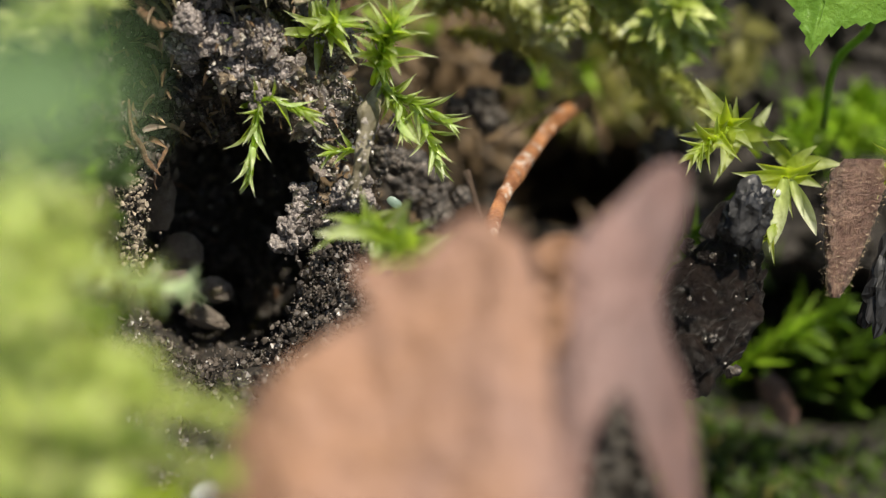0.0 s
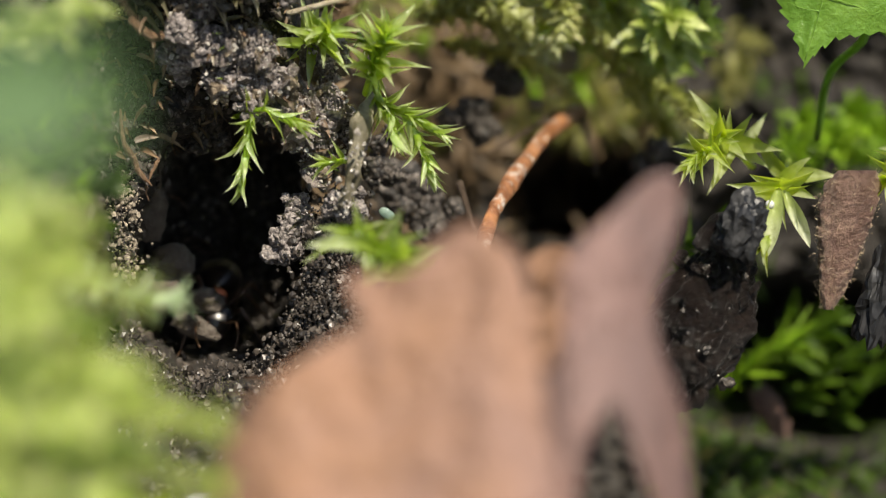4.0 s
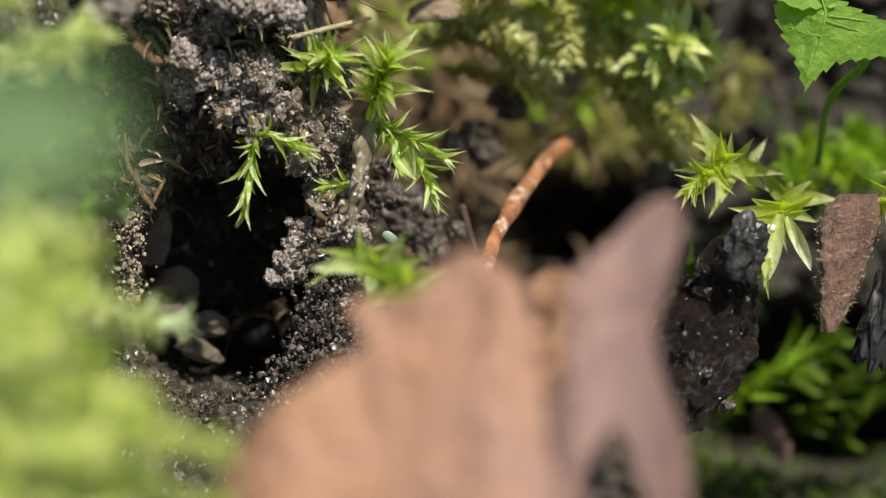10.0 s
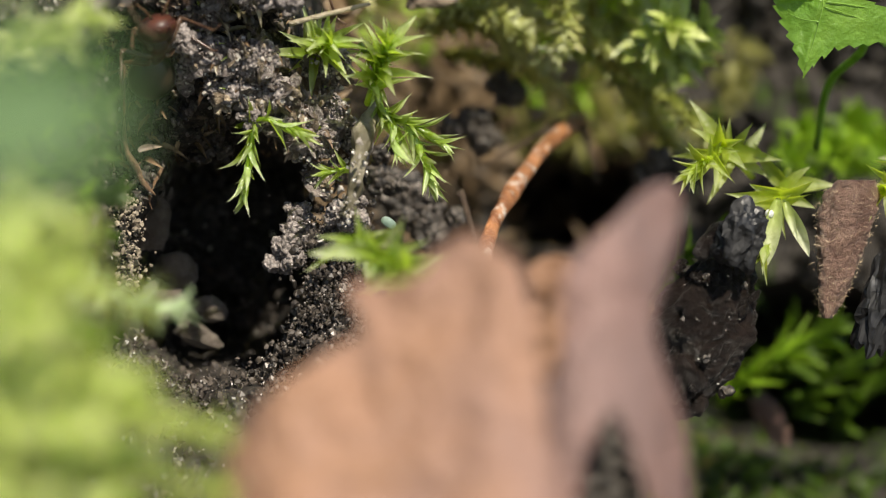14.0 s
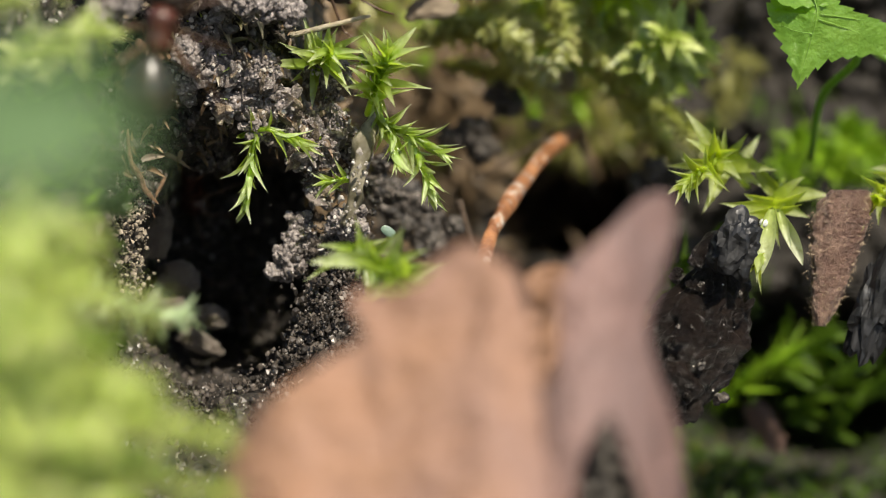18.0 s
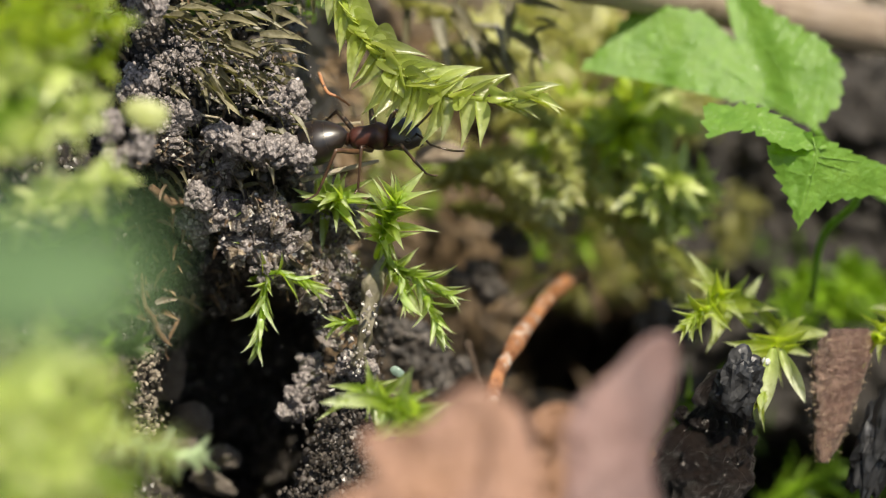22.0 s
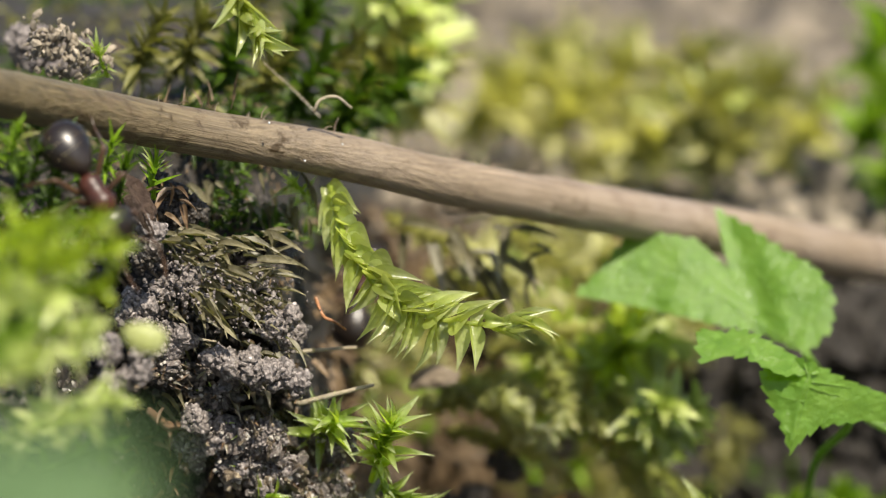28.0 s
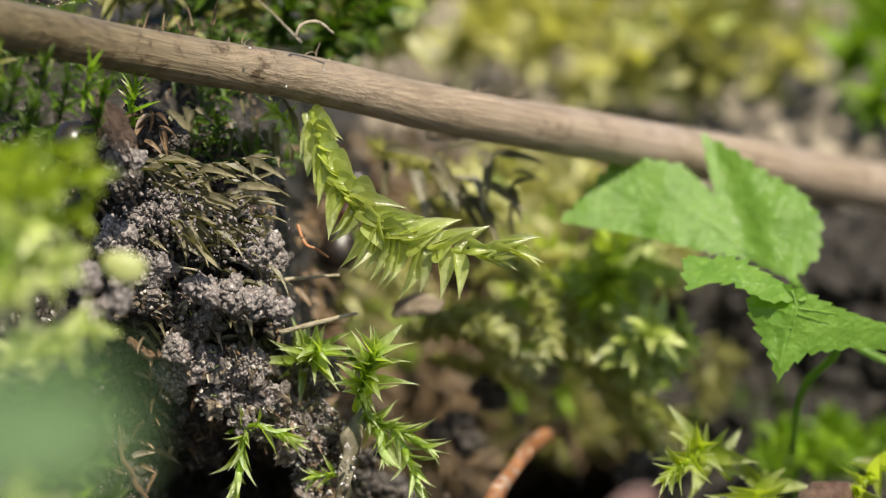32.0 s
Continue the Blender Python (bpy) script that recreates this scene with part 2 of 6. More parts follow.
STRAW = blade("olive_straw", (0.085, 0.076, 0.042), (0.27, 0.24, 0.145), (0.28, 0.27, 0.07), 0.3, 0.6, worn_from=0.7, coat=0.05)
LITTER = blade("brown_litter", (0.072, 0.047, 0.025), (0.235, 0.163, 0.095), (0.15, 0.10, 0.045), 0.2, 0.5, True, worn_from=1.5, coat=0.1)
SILVER = blade("silvery_moss_leaf", (0.34, 0.42, 0.08), (0.66, 0.70, 0.42), (0.6, 0.7, 0.2), 0.4, 0.3, silver=0.9)
SCRAP = blade("tan_scrap", (0.07, 0.042, 0.024), (0.22, 0.145, 0.085), (0.2, 0.12, 0.06), 0.25, 0.5, worn_from=0.8, coat=0.1)
GOLD = blade("gold_moss", (0.22, 0.23, 0.045), (0.42, 0.41, 0.14), (0.40, 0.40, 0.06), 0.45, 0.45, True, coat=0.2)
LIME = blade("lime_moss", (0.17, 0.25, 0.006), (0.40, 0.50, 0.02), (0.45, 0.60, 0.012), 0.45, 0.45, True, worn_from=0.85, coat=0.2)
# darker copy of the green moss; low on the bank it also carries shade
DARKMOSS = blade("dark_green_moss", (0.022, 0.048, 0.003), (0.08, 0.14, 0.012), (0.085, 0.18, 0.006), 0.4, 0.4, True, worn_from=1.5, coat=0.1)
DARKOLIVE = blade("dark_olive_moss", (0.08, 0.085, 0.018), (0.22, 0.21, 0.06), (0.20, 0.21, 0.03), 0.4, 0.4, True, worn_from=1.5, coat=0.1)
SILVERY = blade("silvery_pale_moss", (0.34, 0.46, 0.20), (0.62, 0.72, 0.48), (0.55, 0.68, 0.34), 0.45, 0.4, True, coat=0.4)
ROPE = blade("pale_olive_moss", (0.25, 0.28, 0.06), (0.52, 0.54, 0.19), (0.50, 0.54, 0.11), 0.45, 0.4, True, coat=0.3)
FRONT = blade("pale_moss", (0.38, 0.48, 0.075), (0.78, 0.81, 0.40), (0.68, 0.80, 0.17), 0.42, 0.35, True, worn_from=0.85, coat=0.3)
# PALE: its lighter blots are the leaf's sky sheen, painted as colour
PALE = blade("pale_leaf", (0.034, 0.078, 0.022), (0.135, 0.215, 0.10), (0.085, 0.18, 0.045), 0.35, 0.4, True, blot=45, worn_from=1.5)
PALE.node_tree.nodes["Principled BSDF"].inputs["Coat Weight"].default_value = 0.0
PALE.node_tree.nodes["Principled BSDF"].inputs["Specular IOR Level"].default_value = 0.2


# ---- mesh tools ----
def solid(name, verts, faces, material, smooth=True):
    me = bpy.data.meshes.new(name)
    me.from_pydata([tuple(v) for v in verts], [], faces)
    me.materials.append(material)
    if smooth:
        me.shade_smooth()
    me.update()
    return me


def part(name, me, parent, m=None, label=""):
    ob = new(name, me)
    ob.parent = parent
    if m is not None:
        ob.matrix_basis = m
    return tagged(ob, label)


def thing(name, place, label, category, group="", kind=""):
    ob = new(name)
    ob.location = place
    ob.empty_display_size = 0.002
    return tagged(ob, label, category, group, kind)


def spline(points, n):
    """n places along a smooth curve through the points."""
    p = np.array([tuple(q) for q in points], dtype=float)
    p = np.vstack([2 * p[0] - p[1], p, 2 * p[-1] - p[-2]])
    out = []
    for s in np.linspace(0, len(p) - 3 - 1e-6, n):
        i = int(s)
        f = s - i
        a, b, c, d = p[i:i + 4]
        out.append(0.5 * (2 * b + (c - a) * f + (2 * a - 5 * b + 4 * c - d) * f * f + (3 * b - a - 3 * c + d) * f ** 3))
    return np.array(out)


def tube(path, radii, sides=10, rough=0.0, seed=0, flat=1.0):
    """Vertices and faces of a tapering tube with closed ends."""
    path = np.asarray(path, dtype=float)
    n = len(path)
    radii = np.interp(np.linspace(0, 1, n), np.linspace(0, 1, len(radii)), radii)
    tang = np.gradient(path, axis=0)
    side = np.cross(tang[0], (0.3, 0.2, 0.93))
    verts = []
    for i in range(n):
        t = tang[i] / (np.linalg.norm(tang[i]) + 1e-12)
        side = side - t * side.dot(t)
        side /= np.linalg.norm(side) + 1e-12
        up = np.cross(t, side)
        for k in range(sides):
            a = 2 * math.pi * k / sides
            r = radii[i] * (1 + rough * float(fractal(i * 0.35, math.cos(a) * 1.3, math.sin(a) * 1.3, seed, 3)))
            verts.append(path[i] + r * (math.cos(a) * side + flat * math.sin(a) * up))
    faces = [(i * sides + k, i * sides + (k + 1) % sides, (i + 1) * sides + (k + 1) % sides, (i + 1) * sides + k) for i in range(n - 1) for k in range(sides)]
    verts += [path[0], path[-1]]
    a, b = n * sides, n * sides + 1
    faces += [(a, (k + 1) % sides, k) for k in range(sides)] + [(b, (n - 1) * sides + k, (n - 1) * sides + (k + 1) % sides) for k in range(sides)]
    return verts, faces


def blade_geometry(width, fold=0.25, bend=0.3, twist=0.0, broad=0.35, rows=11, cols=6, wave=0.0, taper=0.85):
    """A pointed leaf one unit long: base at the origin, tip along y, upper side z."""
    verts, faces = [], []
    peak = max((t + 0.06) ** broad * (1 - t) ** taper for t in np.linspace(0, 1, 60))
    for i in range(rows):
        t = i / (rows - 1)
        w = width * ((t + 0.06) ** broad * (1 - t) ** taper / peak + 0.03 * (1 - t))
        for j in range(cols + 1):
            s = j / cols * 2 - 1
            x, z = s * w / 2, abs(s) ** 1.9 * w * fold + wave * math.sin(t * 9 + s * 2) * w
            a = twist * t
            x, z = x * math.cos(a) - z * math.sin(a), x * math.sin(a) + z * math.cos(a)
            verts.append((x, t - bend * bend * t * t * 0.4, z - bend * t * t))
    for i in range(rows - 1):
        for j in range(cols):
            k = i * (cols + 1) + j
            faces.append((k, k + 1, k + cols + 2, k + cols + 1))
    return verts, faces


def blades(name, material, width, count=4, seed=1, turn=0.9, **kinds):
    rnd = random.Random(seed)
    out = []
    for _ in range(count):
        k = {key: value if isinstance(value, int) else value * rnd.uniform(0.7, 1.3) for key, value in kinds.items()}
        k["twist"] = rnd.uniform(-turn, turn)
        out.append(solid(name, *blade_geometry(width * rnd.uniform(0.85, 1.15), **k), material))
    return out


def frame_along(way, up):
    y = Vector(way).normalized()
    z = Vector(up) - y * Vector(up).dot(y)
    if z.length < 1e-5:
        z = y.orthogonal()
    z.normalize()
    x = y.cross(z)
    return Matrix((x, y, z)).transposed()


def leaf_poses(path, lengths, n, spread, seed, start=0.0, tuft=0, flat=None, sag=0.0):
    """Poses of n leaves set spirally along a path, and of a tuft at its end."""
    rnd = random.Random(seed)
    path = np.asarray(path)
    out, angle = [], rnd.uniform(0, 6)
    total = n + tuft
    for i in range(total):
        s = start + (1 - start) * i / max(1, n - 1) if i < n else 1.0
        s = min(1.0, max(0.0, s + rnd.uniform(-0.3, 0.3) / n))
        f = s * (len(path) - 1)
        k = min(int(f), len(path) - 2)
        at = Vector(path[k] + (path[k + 1] - path[k]) * (f - k))
        t = Vector(path[k + 1] - path[k]).normalized()
        angle += 2.4 + rnd.uniform(-0.8, 0.8)
        side = t.orthogonal().normalized()
        around = Matrix.Rotation(angle, 3, t) @ side
        if flat is not None:
            around = (around - flat * around.dot(flat) * 0.55).normalized()
        open_by = radians(spread[0] + (spread[1] - spread[0]) * s + rnd.uniform(-20, 20))
        if i >= n:
            open_by *= rnd.uniform(0.3, 1.0)
        way = (t * math.cos(open_by) + around * math.sin(open_by) - UPWARD * sag * rnd.uniform(0.4, 1.3)).normalized()
        up = t * math.sin(open_by) - around * math.cos(open_by)
        length = float(np.interp(s, np.linspace(0, 1, len(lengths)), lengths)) * rnd.uniform(0.6, 1.22)
        m = Matrix.Translation(at) @ (frame_along(way, up) @ Matrix.Diagonal((length, length, length))).to_4x4()
        out.append(m)
    return out


def shoot(name, points, meshes, lengths, n, spread, label, stem=6, seed=1, tuft=0, stem_material=None, start=0.0, flat=None, group="", category="moss", sag=0.0):
    """A moss shoot whose leaves are parts of their own."""
    path = spline([B(*p) for p in points], 24)
    base = Vector(path[0])
    ob = thing(name, base, label, category, group)
    d = points[0][2]
    verts, faces = tube(path - np.array(base), [size(stem, d), size(stem * 0.5, d)], 7, 0.2, seed)
    part("stem", solid("stem", verts, faces, stem_material or meshes[0].materials[0]), ob)
    rnd = random.Random(seed + 5)
    back = Matrix.Translation(-base)
    for m in leaf_poses(path, [size(k, d) for k in lengths], n, spread, seed, start, tuft, flat, sag):
        part("leaf", rnd.choice(meshes), ob, back @ m)
    return ob


def gather(meshes, poses):
    """Vertices and faces of many copies of small meshes, as arrays."""
    vs, fs, at = [], [], 0
    data = []
    for me in meshes:
        v = np.empty(len(me.vertices) * 3)
        me.vertices.foreach_get("co", v)
        data.append((v.reshape(-1, 3), [tuple(p.vertices) for p in me.polygons]))
    for i, m in enumerate(poses):
        v, f = data[i % len(data)]
        a = np.array(m)
        vs.append(v @ a[:3, :3].T + a[:3, 3])
        fs += [tuple(k + at for k in q) for q in f]
        at += len(v)
    return (np.vstack(vs) if vs else np.zeros((0, 3))), fs


def bushy(name, points, meshes, lengths, n, spread, label, stem=8, seed=1, tuft=4, category="moss", group="", start=0.0):
    """A moss shoot that stays out of focus: a stem, and its foliage as one part."""
    path = spline([B(*p) for p in points], 20)
    base = Vector(path[0])
    d = points[0][2]
    ob = thing(name, base, label, category, group)
    verts, faces = tube(path - np.array(base), [size(stem, d), size(stem * 0.5, d)], 6, 0.2, seed)
    part("stem", solid("stem", verts, faces, meshes[0].materials[0]), ob)
    back = Matrix.Translation(-base)
    poses = [back @ m for m in leaf_poses(path, [size(k, d) for k in lengths], n, spread, seed, start, tuft)]
    tagged(part("foliage", solid("foliage", *gather(meshes, poses), meshes[0].materials[0]), ob), kind="stuff")
    return ob


def pebble(name, material, seed, detail=1, rough=0.35, squash=(1, 1, 1), scale=1.3, octaves=3):
    bm = bmesh.new()
    bmesh.ops.create_icosphere(bm, subdivisions=detail, radius=1)
    co = np.array([v.co[:] for v in bm.verts])
    k = 1 + rough * fractal(co[:, 0] * scale + 9 * seed, co[:, 1] * scale, co[:, 2] * scale, seed, octaves)
    co = co * k[:, None] * np.array(squash)
    for v, c in zip(bm.verts, co):
        v.co = c
    me = bpy.data.meshes.new(name)
    bm.to_mesh(me)
    bm.free()
    me.materials.append(material)
    if detail > 1:
        me.shade_smooth()
    return me


def tumbled(rnd):
    return Euler((rnd.uniform(0, 6.3), rnd.uniform(0, 6.3), rnd.uniform(0, 6.3))).to_matrix().to_4x4()


# ---- the bank: one sheet of earth that runs on to the horizon ----
def build_bank():
    us = np.concatenate([np.linspace(-700, -80, 32)[:-1], np.arange(-80, 1660, 6.0), np.linspace(1660, 2400, 36)])
    vs = np.concatenate([np.linspace(-560, -330, 20)[:-1], np.arange(-330, 1330, 6.0), np.linspace(1330, 1700, 22)])
    gu, gv = np.meshgrid(us, vs)
    gd = depth(gu, gv)
    gd[gv > 1330] = np.minimum(gd, 0.25)[gv > 1330]
    gd = settled(gv, gd) * HALF
    k = UNIT * gd
    local = np.stack([(gu - 784) * k, (441 - gv) * k, -gd], -1).reshape(-1, 3)
    m = np.array(EYE)
    verts = list(local @ m[:3, :3].T + m[:3, 3])
    nu, nv = len(us), len(vs)
    faces = [(j * nu + i, (j + 1) * nu + i, (j + 1) * nu + i + 1, j * nu + i + 1) for j in range(nv - 1) for i in range(nu - 1)]
    rim = [i for i in range(nu)] + [j * nu + nu - 1 for j in range(1, nv)] + [(nv - 1) * nu + i for i in range(nu - 2, -1, -1)] + [j * nu for j in range(nv - 2, 0, -1)]
    edge = np.array([verts[i] for i in rim])
    mid = edge.mean(axis=0)
    steps = np.linalg.norm(np.roll(edge, -1, axis=0)[:, :2] - edge[:, :2], axis=1) + 0.0003
    first = math.atan2(edge[0][1] - mid[1], edge[0][0] - mid[0])
    turn = first - 2 * math.pi * np.concatenate([[0], np.cumsum(steps)[:-1]]) / steps.sum()
    span = np.linalg.norm(edge[:, :2] - mid[:2], axis=1).max()
    last = rim
    for reach, height in ((1.25, 0.030), (2.2, 0.028), (6, 0.024), (40, 0.02), (400, 0.0), (4000, 0.0)):
        ring = []
        for i, a in enumerate(turn):
            p = np.array([mid[0] + math.cos(a) * span * reach, mid[1] + math.sin(a) * span * reach, height])
            p[2] += 0.004 * float(fractal(math.cos(a) * 2.5 + reach, math.sin(a) * 2.5, reach, 5, 2)) * min(1, reach / 6) + (edge[i][2] - height) * (0.5 if reach < 2 else 0)
            ring.append(len(verts))
            verts.append(p)
        faces += [(last[a], last[(a + 1) % len(rim)], ring[(a + 1) % len(rim)], ring[a]) for a in range(len(rim))]
        last = ring
    ob = new("ground", solid("ground", verts, faces, SOIL))
    return tagged(ob, "dark crumbly soil bank with a hollow ant hole", "ground", kind="structure")


build_bank()


def scatter(name, material, n, box, sizes, seed, label, category, rough=0.75, keep=None, proud=0.25, shapes=6, squash=(1, 0.75, 0.5), detail=1):
    """Loose grains lying on the bank, as one object."""
    rnd = random.Random(seed)
    meshes = [pebble(name, material, seed + i, detail, rough, squash) for i in range(shapes)]
    poses = []
    uv = [(rnd.uniform(box[0], box[1]), rnd.uniform(box[2], box[3])) for _ in range(n)]
    ds = depth([p[0] for p in uv], [p[1] for p in uv])
    for (u, v), d in zip(uv, ds):
        if keep and not keep(u, v):
            continue
        r = size(sizes[0] * (sizes[1] / sizes[0]) ** (rnd.random() ** 2), d) / 2
        poses.append(Matrix.Translation(B(u, v, d - proud * r)) @ tumbled(rnd) @ Matrix.Diagonal((r, r, r, 1)))
    ob = new(name, solid(name, *gather(meshes, poses), material, False))
    return tagged(ob, label, category, kind="stuff")


def near_bank(u, v):
    if u < 240 and 380 < v < 940:
        return False
    return (u < 560 + 0.12 * (v - 300) and v > 110) or v > 1000 or (u < 720 and v > 640)


scatter("soil_grit", GRIT, 17000, (60, 760, -330, 1300), (4, 30), 3, "dark fine soil grit on the bank", "grit", keep=near_bank)
scatter("sand_grains", SAND, 420, (180, 760, 0, 1250), (5, 17), 5, "pale glassy sand grains in the soil", "sand", keep=near_bank)
scatter("far_grit", SOIL, 5000, (600, 1650, 100, 1300), (8, 40), 8, "dark soil crumbs under the moss", "grit")
scatter("far_gravel", GRAVEL, 2300, (680, 1750, -420, 160), (14, 90), 9, "tan gravel and dry crumbs up the bank", "gravel", detail=2)

# ---- dry stem lying across ----
BARK, t_, p_, o_ = shader("dry_stem_bark")
tc = t_.nodes.new("ShaderNodeTexCoord")
mp = t_.nodes.new("ShaderNodeMapping")
mp.inputs["Scale"].default_value = (160, 7000, 7000)
t_.links.new(tc.outputs["Object"], mp.inputs[0])
streak = node(t_, "ShaderNodeTexNoise", Scale=1.0, Detail=6.0, Roughness=0.65)
t_.links.new(mp.outputs[0], streak.inputs["Vector"])
sharp = node(t_, "ShaderNodeMapRange", From_Min=0.30, From_Max=0.70)
t_.links.new(streak.outputs[0], sharp.inputs[0])
c_ = mixed(t_, sharp.outputs[0], (0.13, 0.09, 0.060), (0.41, 0.32, 0.23))
c_ = mixed(t_, noise_out(t_, 75, 3, 0.5, 0.45, 0.68), c_, (0.33, 0.26, 0.205))
c_ = mixed(t_, noise_out(t_, 230, 7, 0.75, 0.55, 0.68), c_, (0.19, 0.135, 0.095))
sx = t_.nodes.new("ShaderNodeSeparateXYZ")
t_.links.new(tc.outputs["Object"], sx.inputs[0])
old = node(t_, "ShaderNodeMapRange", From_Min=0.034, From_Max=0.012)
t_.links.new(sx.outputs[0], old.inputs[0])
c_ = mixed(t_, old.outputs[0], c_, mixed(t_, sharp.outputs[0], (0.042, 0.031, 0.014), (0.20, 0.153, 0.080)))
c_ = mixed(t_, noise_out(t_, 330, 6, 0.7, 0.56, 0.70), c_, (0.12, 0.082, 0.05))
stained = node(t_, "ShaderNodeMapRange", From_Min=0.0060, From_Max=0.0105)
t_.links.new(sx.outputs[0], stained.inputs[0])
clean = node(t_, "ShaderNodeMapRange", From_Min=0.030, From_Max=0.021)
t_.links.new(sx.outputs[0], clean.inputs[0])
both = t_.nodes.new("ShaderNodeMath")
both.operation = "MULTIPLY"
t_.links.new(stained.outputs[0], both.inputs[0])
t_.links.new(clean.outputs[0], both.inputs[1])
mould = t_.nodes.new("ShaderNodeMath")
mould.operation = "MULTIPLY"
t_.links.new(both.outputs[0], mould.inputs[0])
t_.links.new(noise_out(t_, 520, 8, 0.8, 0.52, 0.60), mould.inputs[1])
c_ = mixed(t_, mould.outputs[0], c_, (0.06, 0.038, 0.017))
t_.links.new(c_, p_.inputs["Base Color"])
p_.inputs["Roughness"].default_value = 0.42
bumped(t_, p_, sharp.outputs[0], 0.6, 0.0001)
points = [B(-260, -205, 0.212), B(0, -158, 0.228), B(330, -93, 0.2440), B(560, -58, 0.2510), B(850, 6, 0.260), B(1100, 48, 0.273), B(1568, 130, 0.298), B(1900, 190, 0.312)]
path = spline(points, 70)
ahead = Vector(path[-1] - path[0]).normalized()
over = (UPWARD - ahead * UPWARD.dot(ahead)).normalized()
along_stem = Matrix((ahead, over.cross(ahead), over)).transposed()
stem_thing = thing("dry_reed", path[0], "dry tan reed lying across the mossy bank", "reed")
local = (path - path[0]) @ np.array(along_stem)
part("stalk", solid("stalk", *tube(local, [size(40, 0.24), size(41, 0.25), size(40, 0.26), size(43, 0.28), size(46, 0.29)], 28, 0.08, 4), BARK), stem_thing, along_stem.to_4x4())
rnd = random.Random(12)
for i in range(26):
    k = rnd.randrange(8, 44)
    p, r = Vector(local[k]), size(41, 0.25)
    a = rnd.uniform(1.15, 2.3)
    root = p + Vector((0, -math.cos(a), math.sin(a))) * r * 0.97
    way = Vector((rnd.gauss(0.2, 0.6), -math.cos(a) + rnd.gauss(0, 0.4), math.sin(a))).normalized()
    hair = spline([root, root + way * size(14), root + way * size(rnd.uniform(20, 40)) + Vector((size(8), 0, -size(6)))], 7)
    part("hair", solid("hair", *tube(hair, [size(1.6), size(0.5)], 5), BARK), stem_thing, along_stem.to_4x4())

# ---- serrated green leaves ----
def lobe(base, tip, width, facing, teeth=9, cup=0.10, droop=0.12, rows=64, cols=10, tooth=0.10, seed=1, full=0.45):
    """A toothed leaf lobe from base to tip, with a sunk midrib and side veins."""
    base, tip = Vector(base), Vector(tip)
    y = tip - base
    length = y.length
    f = frame_along(y, facing)
    rnd = random.Random(seed)
    verts, faces = [], []
    for i in range(rows):
        t = i / (rows - 1)
        w = width * math.sin(math.pi * min(1, t ** full)) ** 0.8 if t < 1 else 0
        w = width * (1 - t) ** 0.62 * (0.12 + t) ** full / 0.62
        saw = 1 - (t * teeth + 0.3) % 1.0
        big = 1 - (t * teeth * 0.5 + 0.1) % 1.0
        for j in range(cols + 1):
            s = j / cols * 2 - 1
            edge = abs(s) ** 3 * tooth * (saw + 0.5 * big - 0.7) * (1 if t < 0.96 else 0.2)
            x = s * w / 2 * (1 + edge * 1.6)
            rib = abs(s)
            z = cup * w * (rib ** 0.8) - droop * length * t * t
            z += 0.012 * length * math.sin((t * 7 - rib * 1.6) * 2 * math.pi) * (0.3 + rib) * 0.35 + 0.01 * length * math.sin(t * 5 + s * 3 + seed)
            verts.append(base + f @ Vector((x, t * length + edge * 0.10 * length * 0.5, z)))
    for i in range(rows - 1):
        for j in range(cols):
            k = i * (cols + 1) + j
            faces.append((k, k + 1, k + cols + 2, k + cols + 1))
    return verts, faces


def herb_material():
    m, t, p, out = shader("fresh_leaf_green")
    c = mixed(t, noise_out(t, 500, 4), (0.09, 0.195, 0.022), (0.135, 0.25, 0.034))
    vein = noise_out(t, 1600, 3, 0.5, 0.55, 0.72)
    c = mixed(t, vein, c, (0.17, 0.32, 0.05))
    t.links.new(c, p.inputs["Base Color"])
    p.inputs["Roughness"].default_value = 0.38
    bumped(t, p, noise_out(t, 2600, 3), 0.35, 0.0001)
    tl = t.nodes.new("ShaderNodeBsdfTranslucent")
    tl.inputs[0].default_value = (0.32, 0.58, 0.03, 1)
    mix = t.nodes.new("ShaderNodeMixShader")
    mix.inputs[0].default_value = 0.34
    t.links.new(p.outputs[0], mix.inputs[1])
    t.links.new(tl.outputs[0], mix.inputs[2])
    t.links.new(mix.outputs[0], out.inputs[0])
    return m


HERB = herb_material()


def outline_leaf(outline, centre, curve, teeth, depth_of, seed=1, rings=16):
    """A leaf blade inside an outline with saw teeth; curve gives the distance at u, v."""
    ring = np.array(list(outline) + [outline[0]], dtype=float)
    step = np.concatenate([[0], np.cumsum(np.linalg.norm(np.diff(ring, axis=0), axis=1))])
    ways = np.linspace(0, step[-1], 260)[:-1]
    dense = np.stack([np.interp(ways, step, ring[:, 0]), np.interp(ways, step, ring[:, 1])], 1)
    mid = np.array(centre)
    n = len(dense)
    run = np.concatenate([[0], np.cumsum(np.linalg.norm(np.diff(dense, axis=0), axis=1))])
    verts = []
    for r in range(rings + 1):
        k = r / rings
        for i, p in enumerate(dense):
            saw = (run[i] / teeth) % 1.0
            out = (p - mid) / (np.linalg.norm(p - mid) + 1e-9)
            q = mid + (p - mid) * k + out * depth_of * (saw - 0.5) * k ** 6
            d = curve(*q) + 0.0004 * float(fractal(q[0] / 45, q[1] / 45, 0, seed, 3))
            verts.append(B(q[0], q[1], d))
    faces = [(r * n + i, r * n + (i + 1) % n, (r + 1) * n + (i + 1) % n, (r + 1) * n + i) for r in range(rings) for i in range(n)]
    return verts, faces


